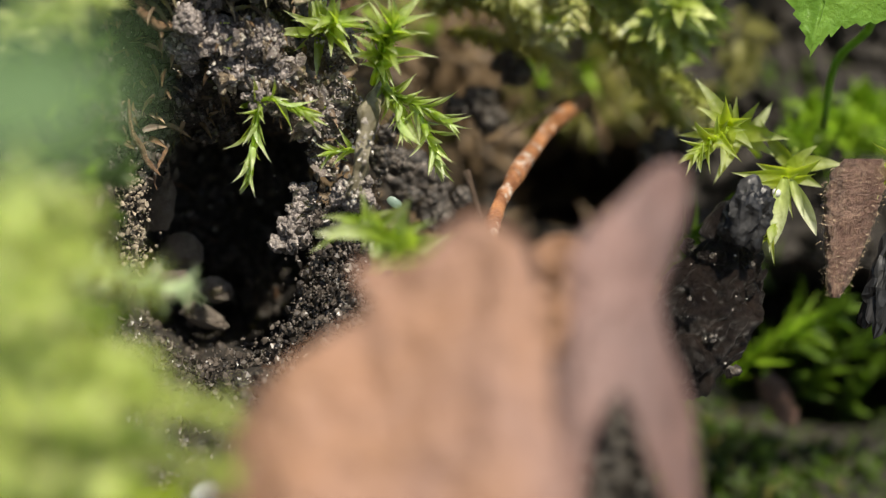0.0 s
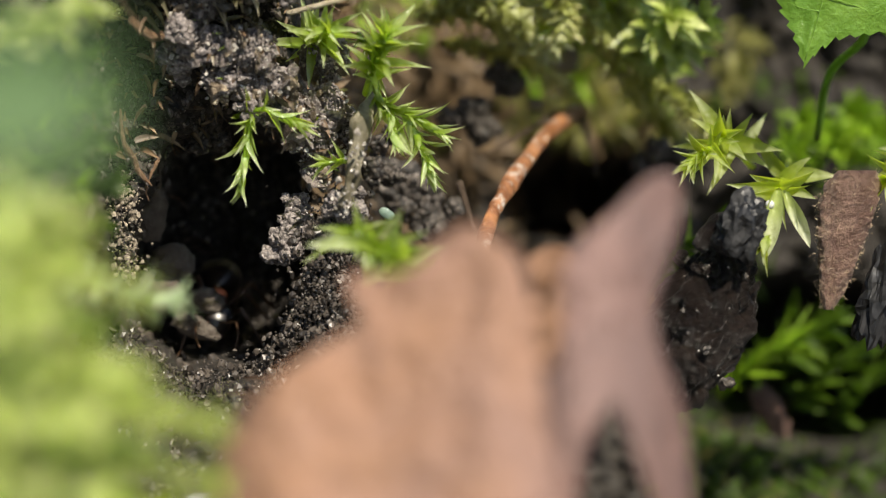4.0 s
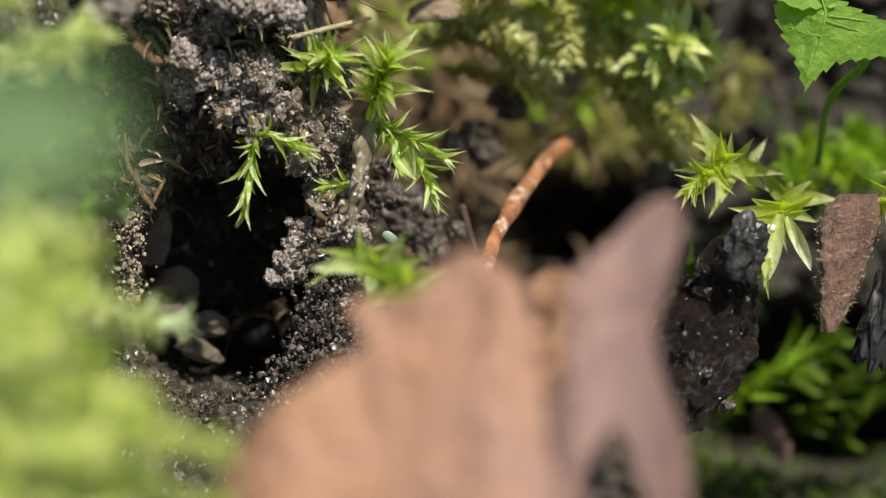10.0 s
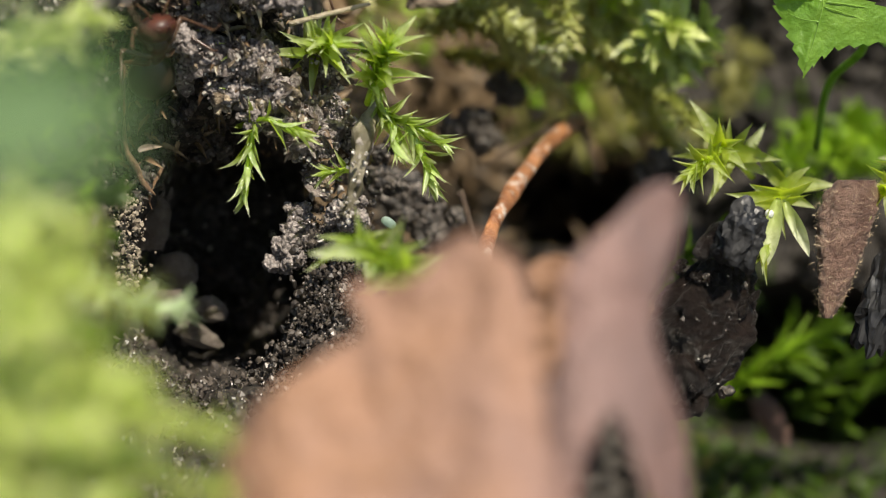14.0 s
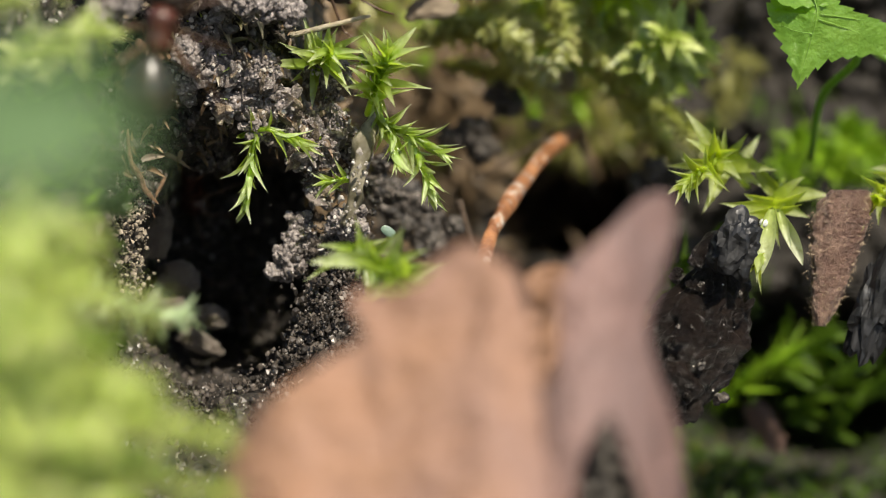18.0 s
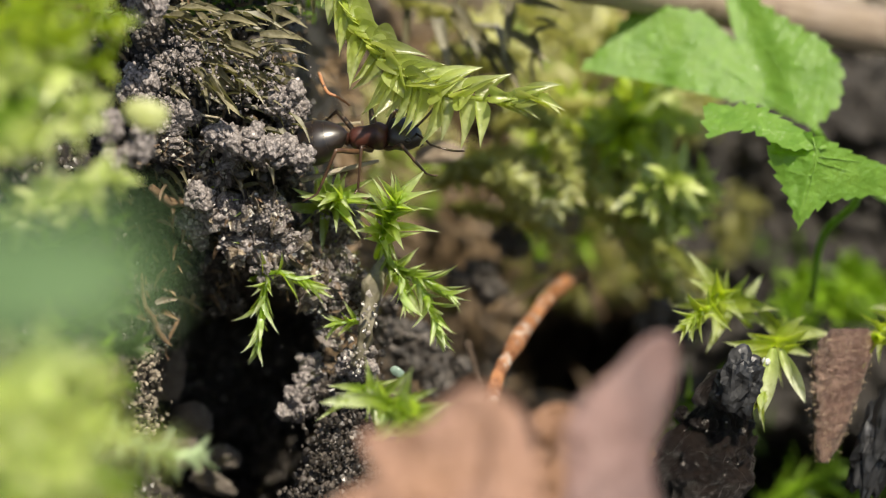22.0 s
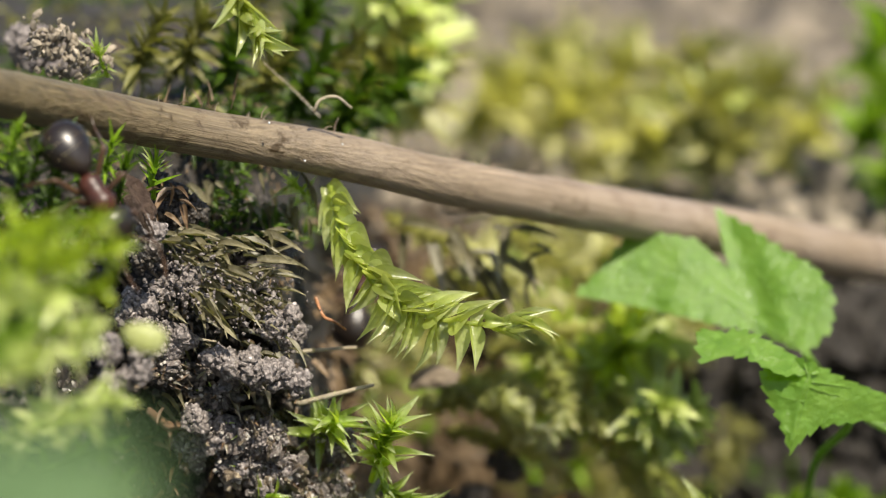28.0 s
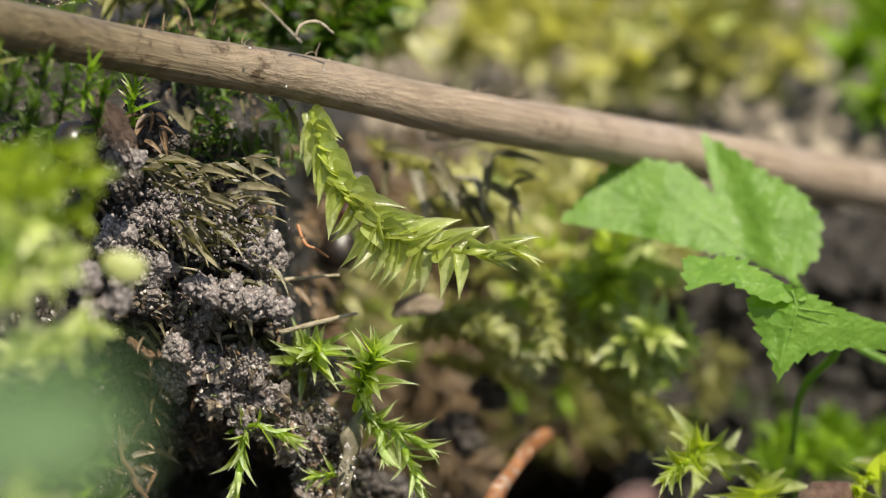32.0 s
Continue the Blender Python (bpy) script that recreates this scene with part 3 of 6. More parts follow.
def herb_leaf(label, lobes, veins, stalk, seed):
    base = B(*stalk[0])
    ob = thing("herb_leaf", base, label, "leaf", "toothed herb leaves")
    for i, (outline, centre, curve, teeth, deep) in enumerate(lobes):
        v, f = outline_leaf(outline, centre, curve, teeth, deep, seed + i)
        part("lobe", solid("lobe", [p - base for p in v], f, HERB), ob)
    for pts, curve in veins:
        path = spline([B(u, v, curve(u, v) - 0.00003) - base for u, v in pts], 14)
        part("vein", solid("vein", *tube(path, [size(1.1), size(0.5)], 6), VEIN), ob)
    path = spline([B(*p) - base for p in stalk], 16)
    part("stalk", solid("stalk", *tube(path, [size(9), size(7)], 8, 0.1, seed), HERB), ob)
    return ob


VEIN, t_, p_, o_ = shader("leaf_vein")
t_.links.new(mixed(t_, noise_out(t_, 700), (0.12, 0.24, 0.03), (0.17, 0.30, 0.042)), p_.inputs["Base Color"])
p_.inputs["Roughness"].default_value = 0.45


def far_leaf(u, v):
    return 0.2688 + 0.000018 * (312 - v) + 0.000008 * (1440 - u) + 0.0009 * math.exp(-((u - 1330 - 0.3 * (v - 150)) / 40) ** 2)


def near_leaf(u, v):
    return 0.2530 - 0.000010 * (v - 300) + 0.0012 * math.exp(-((u - 1400) / 25) ** 2) * (1 if v < 345 else 0) + 0.00002 * abs(u - 1450 + 0.25 * (v - 320))


herb_leaf("bright green toothed leaf spread over the bank", [
    ([(1024, 198), (1074, 147), (1115, 95), (1185, 86), (1246, 96), (1305, 150), (1292, 105), (1278, 39), (1337, 70), (1388, 105), (1459, 145), (1494, 195), (1489, 256), (1443, 302), (1368, 267), (1267, 247), (1166, 222)], (1345, 210), far_leaf, 30, 11),
], [([(1440, 296), (1300, 205), (1180, 175), (1050, 192)], far_leaf), ([(1440, 296), (1380, 190), (1330, 120), (1284, 50)], far_leaf), ([(1440, 296), (1450, 220), (1470, 170)], far_leaf)],
    [(1443, 302, 0.2690), (1480, 350, 0.272), (1560, 420, 0.270), (1680, 470, 0.27)], 3)
herb_leaf("bright green toothed leaf with a pale drooping tip", [
    ([(1244, 284), (1251, 255), (1297, 262), (1317, 256), (1347, 262), (1400, 290), (1470, 335), (1400, 340), (1363, 322), (1337, 309), (1297, 305), (1255, 320)], (1340, 288), lambda u, v: 0.2545 + 0.00005 * (300 - v), 24, 10),
    ([(1365, 315), (1400, 300), (1459, 317), (1519, 347), (1588, 372), (1660, 385), (1620, 425), (1550, 419), (1489, 428), (1469, 431), (1440, 450), (1414, 480), (1398, 430), (1376, 388), (1360, 350)], (1445, 370), near_leaf, 26, 9),
], [([(1440, 318), (1447, 350), (1436, 400), (1416, 468)], near_leaf), ([(1450, 360), (1500, 375), (1560, 400)], near_leaf), ([(1440, 385), (1410, 380), (1385, 370)], near_leaf), ([(1443, 350), (1410, 335), (1380, 335)], near_leaf), ([(1452, 350), (1530, 362), (1600, 385)], near_leaf)],
    [(1455, 335, 0.2555), (1520, 420, 0.262), (1460, 490, 0.268), (1440, 600, 0.272)], 8)

# ---- moss shoots in the sharp zone ----
slim = blades("leaf", MOSS, 0.20, 18, 11, turn=0.9, fold=0.45, bend=0.22, broad=0.42, wave=0.07, taper=1.15)
star = blades("leaf", STAR, 0.27, 8, 12, fold=0.3, bend=0.06, broad=0.42, taper=1.3)
wide = blades("leaf", FEATHER, 0.34, 12, 13, turn=0.5, fold=0.55, bend=0.24, broad=0.48, wave=0.03, taper=1.25)
cupped = blades("leaf", FEATHER, 0.60, 8, 17, turn=0.35, fold=0.75, bend=0.36, broad=0.55, wave=0.06, taper=1.45)
needle = blades("leaf", MOSS, 0.16, 4, 14, fold=0.3, bend=0.15, broad=0.25)
needles_low = blades("leaf", DARKMOSS, 0.16, 4, 32, fold=0.3, bend=0.15, broad=0.25)
needles_dark = blades("leaf", GREENMOSS, 0.15, 4, 31, fold=0.3, bend=0.15, broad=0.25)
dry = blades("leaf", DEAD, 0.22, 5, 15, fold=0.3, bend=0.3, broad=0.35)

MG = "green moss shoots on the soil"
shoot("moss_shoot", [(545, 480, 0.256), (575, 447, 0.252), (600, 424, 0.248)], slim, [82, 92, 80], 36, (70, 26), "bright green moss rosette with slender pointed leaves", 6, 21, 4, start=0.3, group=MG)
shoot("moss_shoot", [(668, 530, 0.250), (680, 490, 0.247), (698, 440, 0.2455)], slim, [66, 84, 84], 30, (54, 20), "upright green moss tuft with slender leaves", 6, 23, 4, start=0.25, group=MG)
shoot("moss_shoot", [(655, 430, 0.253), (680, 466, 0.251), (686, 510, 0.249), (694, 552, 0.2485)], slim, [66, 76, 72, 58], 20, (48, 26), "arching green moss shoot with pale leaf tips", 6, 25, 2, group=MG)
shoot("moss_shoot", [(688, 545, 0.2490), (722, 556, 0.2480), (758, 574, 0.2475), (785, 590, 0.2472)], slim, [62, 74, 70, 62], 21, (36, 12), "green moss sprig with white glossy leaf tips", 6, 26, 5, group=MG)
shoot("moss_shoot", [(738, 570, 0.2485), (760, 610, 0.2475), (772, 642, 0.2470)], slim, [56, 64, 60], 18, (36, 12), "drooping green moss sprig with white hair tips", 5, 24, 6, group=MG)
shoot("moss_shoot", [(698, 540, 0.2490), (710, 566, 0.2478), (714, 590, 0.2472)], slim, [72, 70, 62], 9, (26, 10), "small bunch of pale folded moss leaves", 5, 27, 4, group=MG)
shoot("moss_shoot", [(492, 556, 0.2480), (474, 580, 0.2466), (466, 622, 0.2464), (460, 668, 0.2464)], slim, [62, 76, 70, 56], 19, (38, 14), "green moss sprig that hangs over the hole", 6, 29, 6, group=MG)
shoot("moss_shoot", [(446, 572, 0.2480), (490, 558, 0.2464), (530, 572, 0.2460)], slim, [54, 70, 64], 11, (34, 16), "green moss side sprig with a few leaves", 5, 31, 4, group=MG)
shoot("moss_shoot", [(642, 640, 0.2480), (624, 644, 0.2468), (606, 648, 0.2464)], slim, [44, 50, 46], 12, (50, 35), "tiny green moss bud beside a dead stalk", 4, 33, 4, group=MG)
shoot("moss_shoot", [(640, 760, 0.232), (680, 785, 0.224), (730, 815, 0.219), (775, 835, 0.217)], slim, [90, 112, 108, 84], 32, (52, 30), "bright green moss shoot behind the brown leaf", 5, 35, 5, group=MG)
shoot("moss_shoot", [(690, 800, 0.226), (705, 825, 0.221), (735, 860, 0.218)], slim, [90, 100, 84], 14, (55, 35), "green moss shoot with curled leaves", 5, 37, 4, group=MG)


def feather_shoot(points, label, seed):
    """A leafy shoot seen from its side: cupped leaves clasp it in front, others hang below it or point along its back."""
    path = spline([B(*p) for p in points], 60)
    base = Vector(path[0])
    ob = thing("feather_moss_shoot", base, label, "moss", MG)
    part("stem", solid("stem", *tube(path - np.array(base), [size(8), size(7), size(3)], 8, 0.2, seed), FEATHER), ob)
    rnd = random.Random(seed)
    n = 66
    for i in range(n):
        s = (i + rnd.uniform(-0.3, 0.3)) / n * 0.97 + 0.01
        k = min(int(max(0, s) * 59), 58)
        t = Vector(path[k + 1] - path[k]).normalized()
        out = TOWARD.cross(t).normalized()             # across the shoot, on its upper side
        kind = (1, 2, 0, 1, 2)[i % 5]
        grown = float(np.interp(s, [0, 0.25, 0.6, 0.85, 1], [72, 84, 98, 86, 56]))
        if s < 0.42 and kind != 1:
            way = ACROSS * rnd.uniform(0.6, 1.0) - UPWARD * rnd.uniform(0.1, 0.5) + TOWARD * rnd.uniform(0.0, 0.5)
            me, up, grown = rnd.choice(cupped), TOWARD + UPWARD * rnd.uniform(0.2, 0.9), grown * 0.74
        elif s < 0.42:
            way = -ACROSS * rnd.uniform(-0.1, 0.45) - UPWARD * rnd.uniform(0.8, 1.0) + TOWARD * rnd.uniform(0, 0.4)
            me, up, grown = rnd.choice(wide), TOWARD - ACROSS * rnd.uniform(0, 0.7), grown * 0.9
        elif kind == 0:
            way = t * rnd.uniform(0.5, 0.9) + TOWARD * rnd.uniform(0.2, 0.5) + out * rnd.uniform(-0.5, 0.5)
            me, up, grown = rnd.choice(cupped), TOWARD + out * rnd.uniform(-0.5, 0.5), grown * 0.7
        elif kind == 1:
            way = t * rnd.uniform(0.15, 0.45) - out * rnd.uniform(0.8, 1.0) - UPWARD * rnd.uniform(0.2, 0.5) + TOWARD * rnd.uniform(-0.1, 0.3)
            me, up = rnd.choice(wide), TOWARD * rnd.uniform(0.2, 1) + t
        else:
            way = t * rnd.uniform(0.6, 0.9) + out * rnd.uniform(0.7, 1.1) + TOWARD * rnd.uniform(-0.3, 0.2)
            me, up = rnd.choice(wide), TOWARD * rnd.uniform(0.2, 1) - t * 0.5
        if s > 0.84:
            way = t * 1.6 + way * 0.6
        grown = size(grown * rnd.uniform(0.78, 1.12))
        at = Vector(path[k]) - base + out * size(rnd.uniform(-6, 6)) + TOWARD * size((7, 2, 0)[kind])
        part("leaf", me, ob, Matrix.Translation(at) @ (frame_along(way, up) @ Matrix.Diagonal((grown, grown, grown))).to_4x4())
    return ob


feather_shoot([(590, 6, 0.2520), (603, 50, 0.2495), (616, 100, 0.2475), (650, 150, 0.2462), (688, 196, 0.2452), (730, 223, 0.2448), (795, 243, 0.2444), (890, 252, 0.2436), (972, 242, 0.2430)], "pale green feathery moss shoot with broad cupped leaves", 41)
SG = "star moss shoots"
shoot("star_moss", [(1330, 650, 0.266), (1300, 620, 0.260), (1276, 600, 0.255)], star, [74, 92, 88], 15, (88, 50), "yellow-green star moss with pointed leaves", 6, 51, 4, start=0.4, group=SG)
shoot("star_moss", [(1275, 605, 0.254), (1252, 622, 0.250), (1235, 634, 0.249)], star, [62, 70, 60], 20, (52, 26), "yellow-green star moss bud with silvery tips", 5, 53, 5, group=SG)
shoot("star_moss", [(1392, 640, 0.264), (1380, 670, 0.258), (1372, 697, 0.253)], star, [78, 92, 88], 13, (88, 50), "yellow-green star moss with spreading leaves", 6, 55, 2, start=0.35, group=SG)
shoot("star_moss", [(1374, 690, 0.251), (1366, 730, 0.248), (1356, 765, 0.247)], star, [72, 92], 6, (22, 8), "drooping star moss leaves with pale tips", 5, 57, 1, start=0.2, group=SG)
shoot("star_moss", [(1650, 600, 0.262), (1590, 640, 0.256), (1556, 668, 0.252)], star, [76, 86, 76], 16, (62, 40), "yellow-green star moss shoot beside a dry scale", 6, 59, 4, group=SG)
shoot("moss_tuft", [(380, -440, 0.254), (400, -380, 0.2515), (428, -320, 0.2495), (452, -282, 0.2485)], wide, [80, 90, 80], 26, (48, 22), "pale green moss tuft with drooping tips", 6, 61, 5, group=MG)
shoot("moss_tuft", [(190, -190, 0.252), (178, -215, 0.250), (172, -235, 0.249)], needle, [36, 44, 40], 14, (60, 40), "small green moss tuft above the reed", 4, 63, 5, group=MG)
shoot("moss_tuft", [(262, 40, 0.250), (268, 0, 0.249), (272, -30, 0.248)], needle, [34, 46, 40], 10, (60, 30), "small dark green moss tuft under the reed", 4, 65, 4, group=MG)
shoot("moss_tuft", [(560, 40, 0.256), (545, 20, 0.255), (530, 5, 0.254)], slim, [44, 50, 44], 12, (60, 40), "small dark green moss tuft under the reed", 4, 67, 4, group=MG)

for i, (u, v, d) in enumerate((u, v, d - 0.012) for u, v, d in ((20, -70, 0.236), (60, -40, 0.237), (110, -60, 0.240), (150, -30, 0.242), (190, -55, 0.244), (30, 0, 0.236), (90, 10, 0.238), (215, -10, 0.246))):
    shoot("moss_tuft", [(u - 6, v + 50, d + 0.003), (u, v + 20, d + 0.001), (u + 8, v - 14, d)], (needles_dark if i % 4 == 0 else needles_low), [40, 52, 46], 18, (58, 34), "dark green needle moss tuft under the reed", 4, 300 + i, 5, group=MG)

# ---- moss out of focus behind ----
of = blades("leaf", OLIVE, 0.34, 4, 16, fold=0.3, bend=0.3, broad=0.35, rows=5, cols=2)
yf = blades("leaf", YELLOW, 0.36, 4, 17, fold=0.3, bend=0.3, broad=0.35, rows=5, cols=2)
gf = blades("leaf", GREENMOSS, 0.30, 4, 18, fold=0.3, bend=0.25, broad=0.35, rows=5, cols=2)
GREEN_LOW = blades("leaf", DARKMOSS, 0.26, 4, 28, fold=0.3, bend=0.25, broad=0.35, rows=5, cols=2)
goldf = blades("leaf", GOLD, 0.36, 4, 37, fold=0.3, bend=0.3, broad=0.35, rows=5, cols=2)
HG = "olive moss strands hanging down"
for i, pts in enumerate((
        [(940, 280, 0.268), (990, 330, 0.266), (1015, 400, 0.266), (990, 450, 0.268)],
        [(1040, 330, 0.272), (1090, 420, 0.268), (1150, 480, 0.268), (1215, 540, 0.268), (1262, 590, 0.266)],
        [(1000, 300, 0.278), (1060, 400, 0.272), (1095, 480, 0.270), (1140, 540, 0.270)],
        [(760, 400, 0.270), (830, 390, 0.266), (890, 410, 0.266), (930, 450, 0.267)],
        [(800, 440, 0.272), (870, 450, 0.270), (950, 470, 0.270), (1010, 520, 0.272)],
        [(740, 330, 0.272), (820, 350, 0.268), (900, 350, 0.268), (970, 390, 0.270)],
        [(880, 300, 0.280), (960, 270, 0.276), (1040, 260, 0.276)],
        [(690, 60, 0.272), (760, 90, 0.270), (850, 130, 0.272), (940, 170, 0.276)],
        [(1180, 440, 0.282), (1150, 520, 0.276), (1200, 600, 0.274)],
        [(900, 80, 0.290), (980, 130, 0.284), (1060, 170, 0.284)],
        [(760, 160, 0.276), (840, 180, 0.274), (930, 190, 0.276)])):
    bushy("moss_strand", [(p[0], p[1], p[2] + 0.015) for p in pts], of, [28, 38, 38, 30], 220, (46, 24), "olive moss strand hanging on the bank", 8, 100 + i, 6, group=HG)
ropef = blades("leaf", ROPE, 0.38, 4, 47, fold=0.3, bend=0.3, broad=0.35, rows=5, cols=2)
for i, pts in enumerate((
        [(905, 250, 0.284), (970, 290, 0.278), (1005, 360, 0.276), (1000, 420, 0.276), (975, 462, 0.278)],
        [(985, 300, 0.286), (1045, 390, 0.280), (1110, 462, 0.278), (1180, 520, 0.276), (1245, 570, 0.272)],
        [(770, 395, 0.282), (820, 372, 0.278), (880, 372, 0.276), (930, 400, 0.278), (950, 440, 0.280)],
        [(1030, 280, 0.292), (1085, 350, 0.286), (1120, 420, 0.284), (1135, 500, 0.284)])):
    bushy("moss_strand", [(p[0], p[1], p[2] + 0.002) for p in pts], ropef, [28, 34, 34, 28], 330, (46, 30), "pale olive moss strand hanging down like a rope", 10, 120 + i, 8, group=HG)
limef = blades("leaf", LIME, 0.30, 4, 39, fold=0.3, bend=0.25, broad=0.35, rows=5, cols=2)
GG = "green moss rosettes behind"
for i, (u, v, d, r) in enumerate(((1100, 300, 0.280, 90), (1180, 395, 0.274, 80), (1120, 250, 0.288, 100), (1230, 400, 0.276, 60), (1050, 330, 0.286, 80), (1160, 290, 0.292, 90), (1200, 440, 0.282, 80), (1080, 380, 0.290, 90), (1010, 270, 0.296, 80))):
    bushy("moss_rosette", [(u - 60, v + 70, d + 0.010), (u - 20, v + 30, d + 0.006), (u + 10, v, d + 0.003)], (limef, yf)[i % 2], [r * 0.8, r, r * 0.9], 40, (70, 46), "green moss rosette on the bank", 7, 130 + i, 5, group=GG)
for i, (u, v, d, r) in enumerate(((1470, 600, 0.294, 56), (1540, 590, 0.296, 60), (1420, 575, 0.298, 56), (1600, 575, 0.296, 60), (1500, 555, 0.302, 56), (1390, 610, 0.290, 50))):
    bushy("moss_rosette", [(u + 60, v + 40, d + 0.008), (u + 20, v + 15, d + 0.003), (u, v, d)], (gf, needles_dark)[i % 2], [r * 0.8, r, r * 0.9], 46, (56, 40), "soft green moss shoot beside the star moss", 7, 150 + i, 5, group=GG)
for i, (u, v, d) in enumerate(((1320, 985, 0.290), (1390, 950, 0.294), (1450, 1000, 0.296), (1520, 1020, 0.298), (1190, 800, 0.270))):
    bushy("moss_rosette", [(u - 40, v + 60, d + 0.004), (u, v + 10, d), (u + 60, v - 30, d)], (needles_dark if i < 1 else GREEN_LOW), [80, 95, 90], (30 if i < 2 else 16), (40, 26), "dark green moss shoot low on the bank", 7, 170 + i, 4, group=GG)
for i, (u, v, d, k) in enumerate(((860, -140, 0.36, 0), (930, -160, 0.37, 0), (1000, -130, 0.36, 0), (1080, -170, 0.38, 0), (960, -200, 0.40, 0), (1240, -130, 0.34, 1), (1290, -80, 0.34, 1), (1200, -180, 0.37, 1), (1420, -90, 0.36, 0), (1160, -90, 0.35, 0), (680, -260, 0.30, 1), (720, -160, 0.31, 0), (650, -180, 0.30, 0), (1560, -120, 0.35, 2), (1600, -200, 0.36, 2), (1570, -260, 0.36, 2), (1600, -40, 0.34, 2), (1080, -60, 0.36, 0), (1330, -140, 0.38, 1))):
    bushy("moss_clump", [(u - 30, v + 60, d + 0.004), (u, v + 10, d), (u + 40, v - 40, d)], (of, goldf, gf)[k], [70, 100, 90], 34, (70, 45), ("olive moss clump far up the bank", "yellow moss clump far up the bank", "green moss clump far up the bank")[k], 9, 190 + i, 6, group="moss clumps far up the bank")

pf = blades("leaf", FRONT, 0.36, 4, 43, fold=0.3, bend=0.3, broad=0.35, rows=5, cols=2)
for i, (u, v, d) in enumerate(((700, -270, 0.300), (760, -300, 0.310), (660, -330, 0.296), (740, -210, 0.306), (690, -170, 0.300), (1210, -120, 0.35), (1260, -90, 0.35))):
    bushy("moss_clump", [(u - 30, v + 60, d + 0.006), (u, v + 10, d + 0.002), (u + 30, v - 30, d)], pf, [70, 90, 80], 30, (70, 45), "pale yellow-green moss clump up the bank", 8, 210 + i, 5, group="moss clumps far up the bank")

# ---- moss out of focus in front ----
lf = blades("leaf", LIME, 0.34, 4, 29, fold=0.3, bend=0.3, broad=0.35, rows=5, cols=2)
df0 = blades("leaf", DARKMOSS, 0.30, 4, 38, fold=0.3, bend=0.25, broad=0.35, rows=5, cols=2)
FG = "moss shoots close to the lens"
frontf = blades("leaf", FRONT, 0.36, 4, 40, fold=0.3, bend=0.35, broad=0.35, rows=5, cols=2)
silverf = blades("leaf", SILVERY, 0.36, 4, 42, fold=0.3, bend=0.35, broad=0.35, rows=5, cols=2)
# the pale shoots, highlights put into their leaf colour, lean in from the side, one above the other, with darker green
# ones between and behind
for i, (u, v, d, k, reach) in enumerate((
        (170, 742, 0.180, 0, 260), (120, 800, 0.176, 0, 220), (275, 862, 0.178, 0, 320), (120, 900, 0.172, 0, 220), (170, 968, 0.174, 0, 260), (265, 1000, 0.180, 0, 300), (395, 1082, 0.184, 0, 360), (300, 1060, 0.180, 0, 260), (190, 1100, 0.174, 0, 280), (400, 1180, 0.186, 0, 320), (250, 1240, 0.178, 0, 280), (90, 1180, 0.170, 0, 200),
        (90, 770, 0.196, 1, 220), (190, 830, 0.198, 2, 240), (60, 850, 0.190, 2, 180), (200, 925, 0.196, 1, 260), (90, 950, 0.190, 1, 200), (240, 1050, 0.198, 2, 260), (120, 1050, 0.188, 1, 220), (280, 1140, 0.198, 1, 280), (150, 1160, 0.186, 2, 240), (300, 1230, 0.196, 2, 260), (60, 1230, 0.180, 1, 200), (330, 1270, 0.196, 1, 260), (40, 1010, 0.186, 2, 160))):
    bushy("moss_shoot", [(u - reach, v + 40, d - 0.016), (u - 0.6 * reach, v + 4, d - 0.020), (u - 0.25 * reach, v - 12, d - 0.022), (u, v + 6, d - 0.022)], (frontf, gf, lf)[k], [70, 96, 90, 64], 30, (58, 30), ("pale yellow-green moss shoot close to the lens", "green moss shoot close to the lens", "yellow-green moss shoot close to the lens")[k], 8, 230 + i, (18, 5, 5)[k], group=FG)
for i, (u, v, d, k, reach) in enumerate((
        (150, 70, 0.206, 2, 200), (190, 120, 0.210, 2, 200), (110, 150, 0.204, 2, 180), (170, 190, 0.208, 2, 200), (80, 210, 0.202, 0, 160), (60, 110, 0.202, 2, 140), (150, 260, 0.206, 0, 220), (130, 300, 0.202, 0, 200), (60, 330, 0.200, 0, 160), (200, 390, 0.212, 0, 160), (150, 420, 0.206, 0, 160), (30, 270, 0.198, 1, 140))):
    bushy("moss_shoot", [(u - reach, v + 60, d - 0.004), (u - 0.5 * reach, v + 16, d - 0.010), (u, v, d - 0.012)], (frontf, gf, lf)[k], [56, 74, 60], 24, (58, 34), ("pale yellow-green moss shoot beside the clods", "green moss shoot beside the clods", "bright green moss shoot beside the clods")[k], 7, 260 + i, 5, group=FG)
for i, (u, v, d) in enumerate(((190, 470, 0.214), (215, 540, 0.218), (160, 560, 0.210), (205, 620, 0.216), (225, 690, 0.220), (170, 700, 0.210), (215, 760, 0.218), (180, 640, 0.208))):
    bushy("moss_shoot", [(u - 120, v + 50, d + 0.004), (u - 40, v + 16, d + 0.001), (u, v, d)], (df0, df0, gf)[i % 3], [44, 60, 50], 26, (60, 34), "dim green moss shoot on the hole's outer wall", 6, 280 + i, 4, group=FG)
bushy("moss_shoot", [(140, 810, 0.216), (210, 850, 0.212), (280, 876, 0.211), (340, 884, 0.211)], silverf, [56, 66, 56], 40, (45, 30), "pale moss shoot lying over the hole's edge", 6, 270, 5, group=FG)
BUD = blade("pale_bud", (0.60, 0.64, 0.24), (0.80, 0.82, 0.46), (0.70, 0.76, 0.30), 0.45, 0.4, True, worn_from=1.5, coat=0.2)
bud = thing("moss_bud", B(262, 278, 0.203), "single pale yellow moss leaf sticking out", "moss")
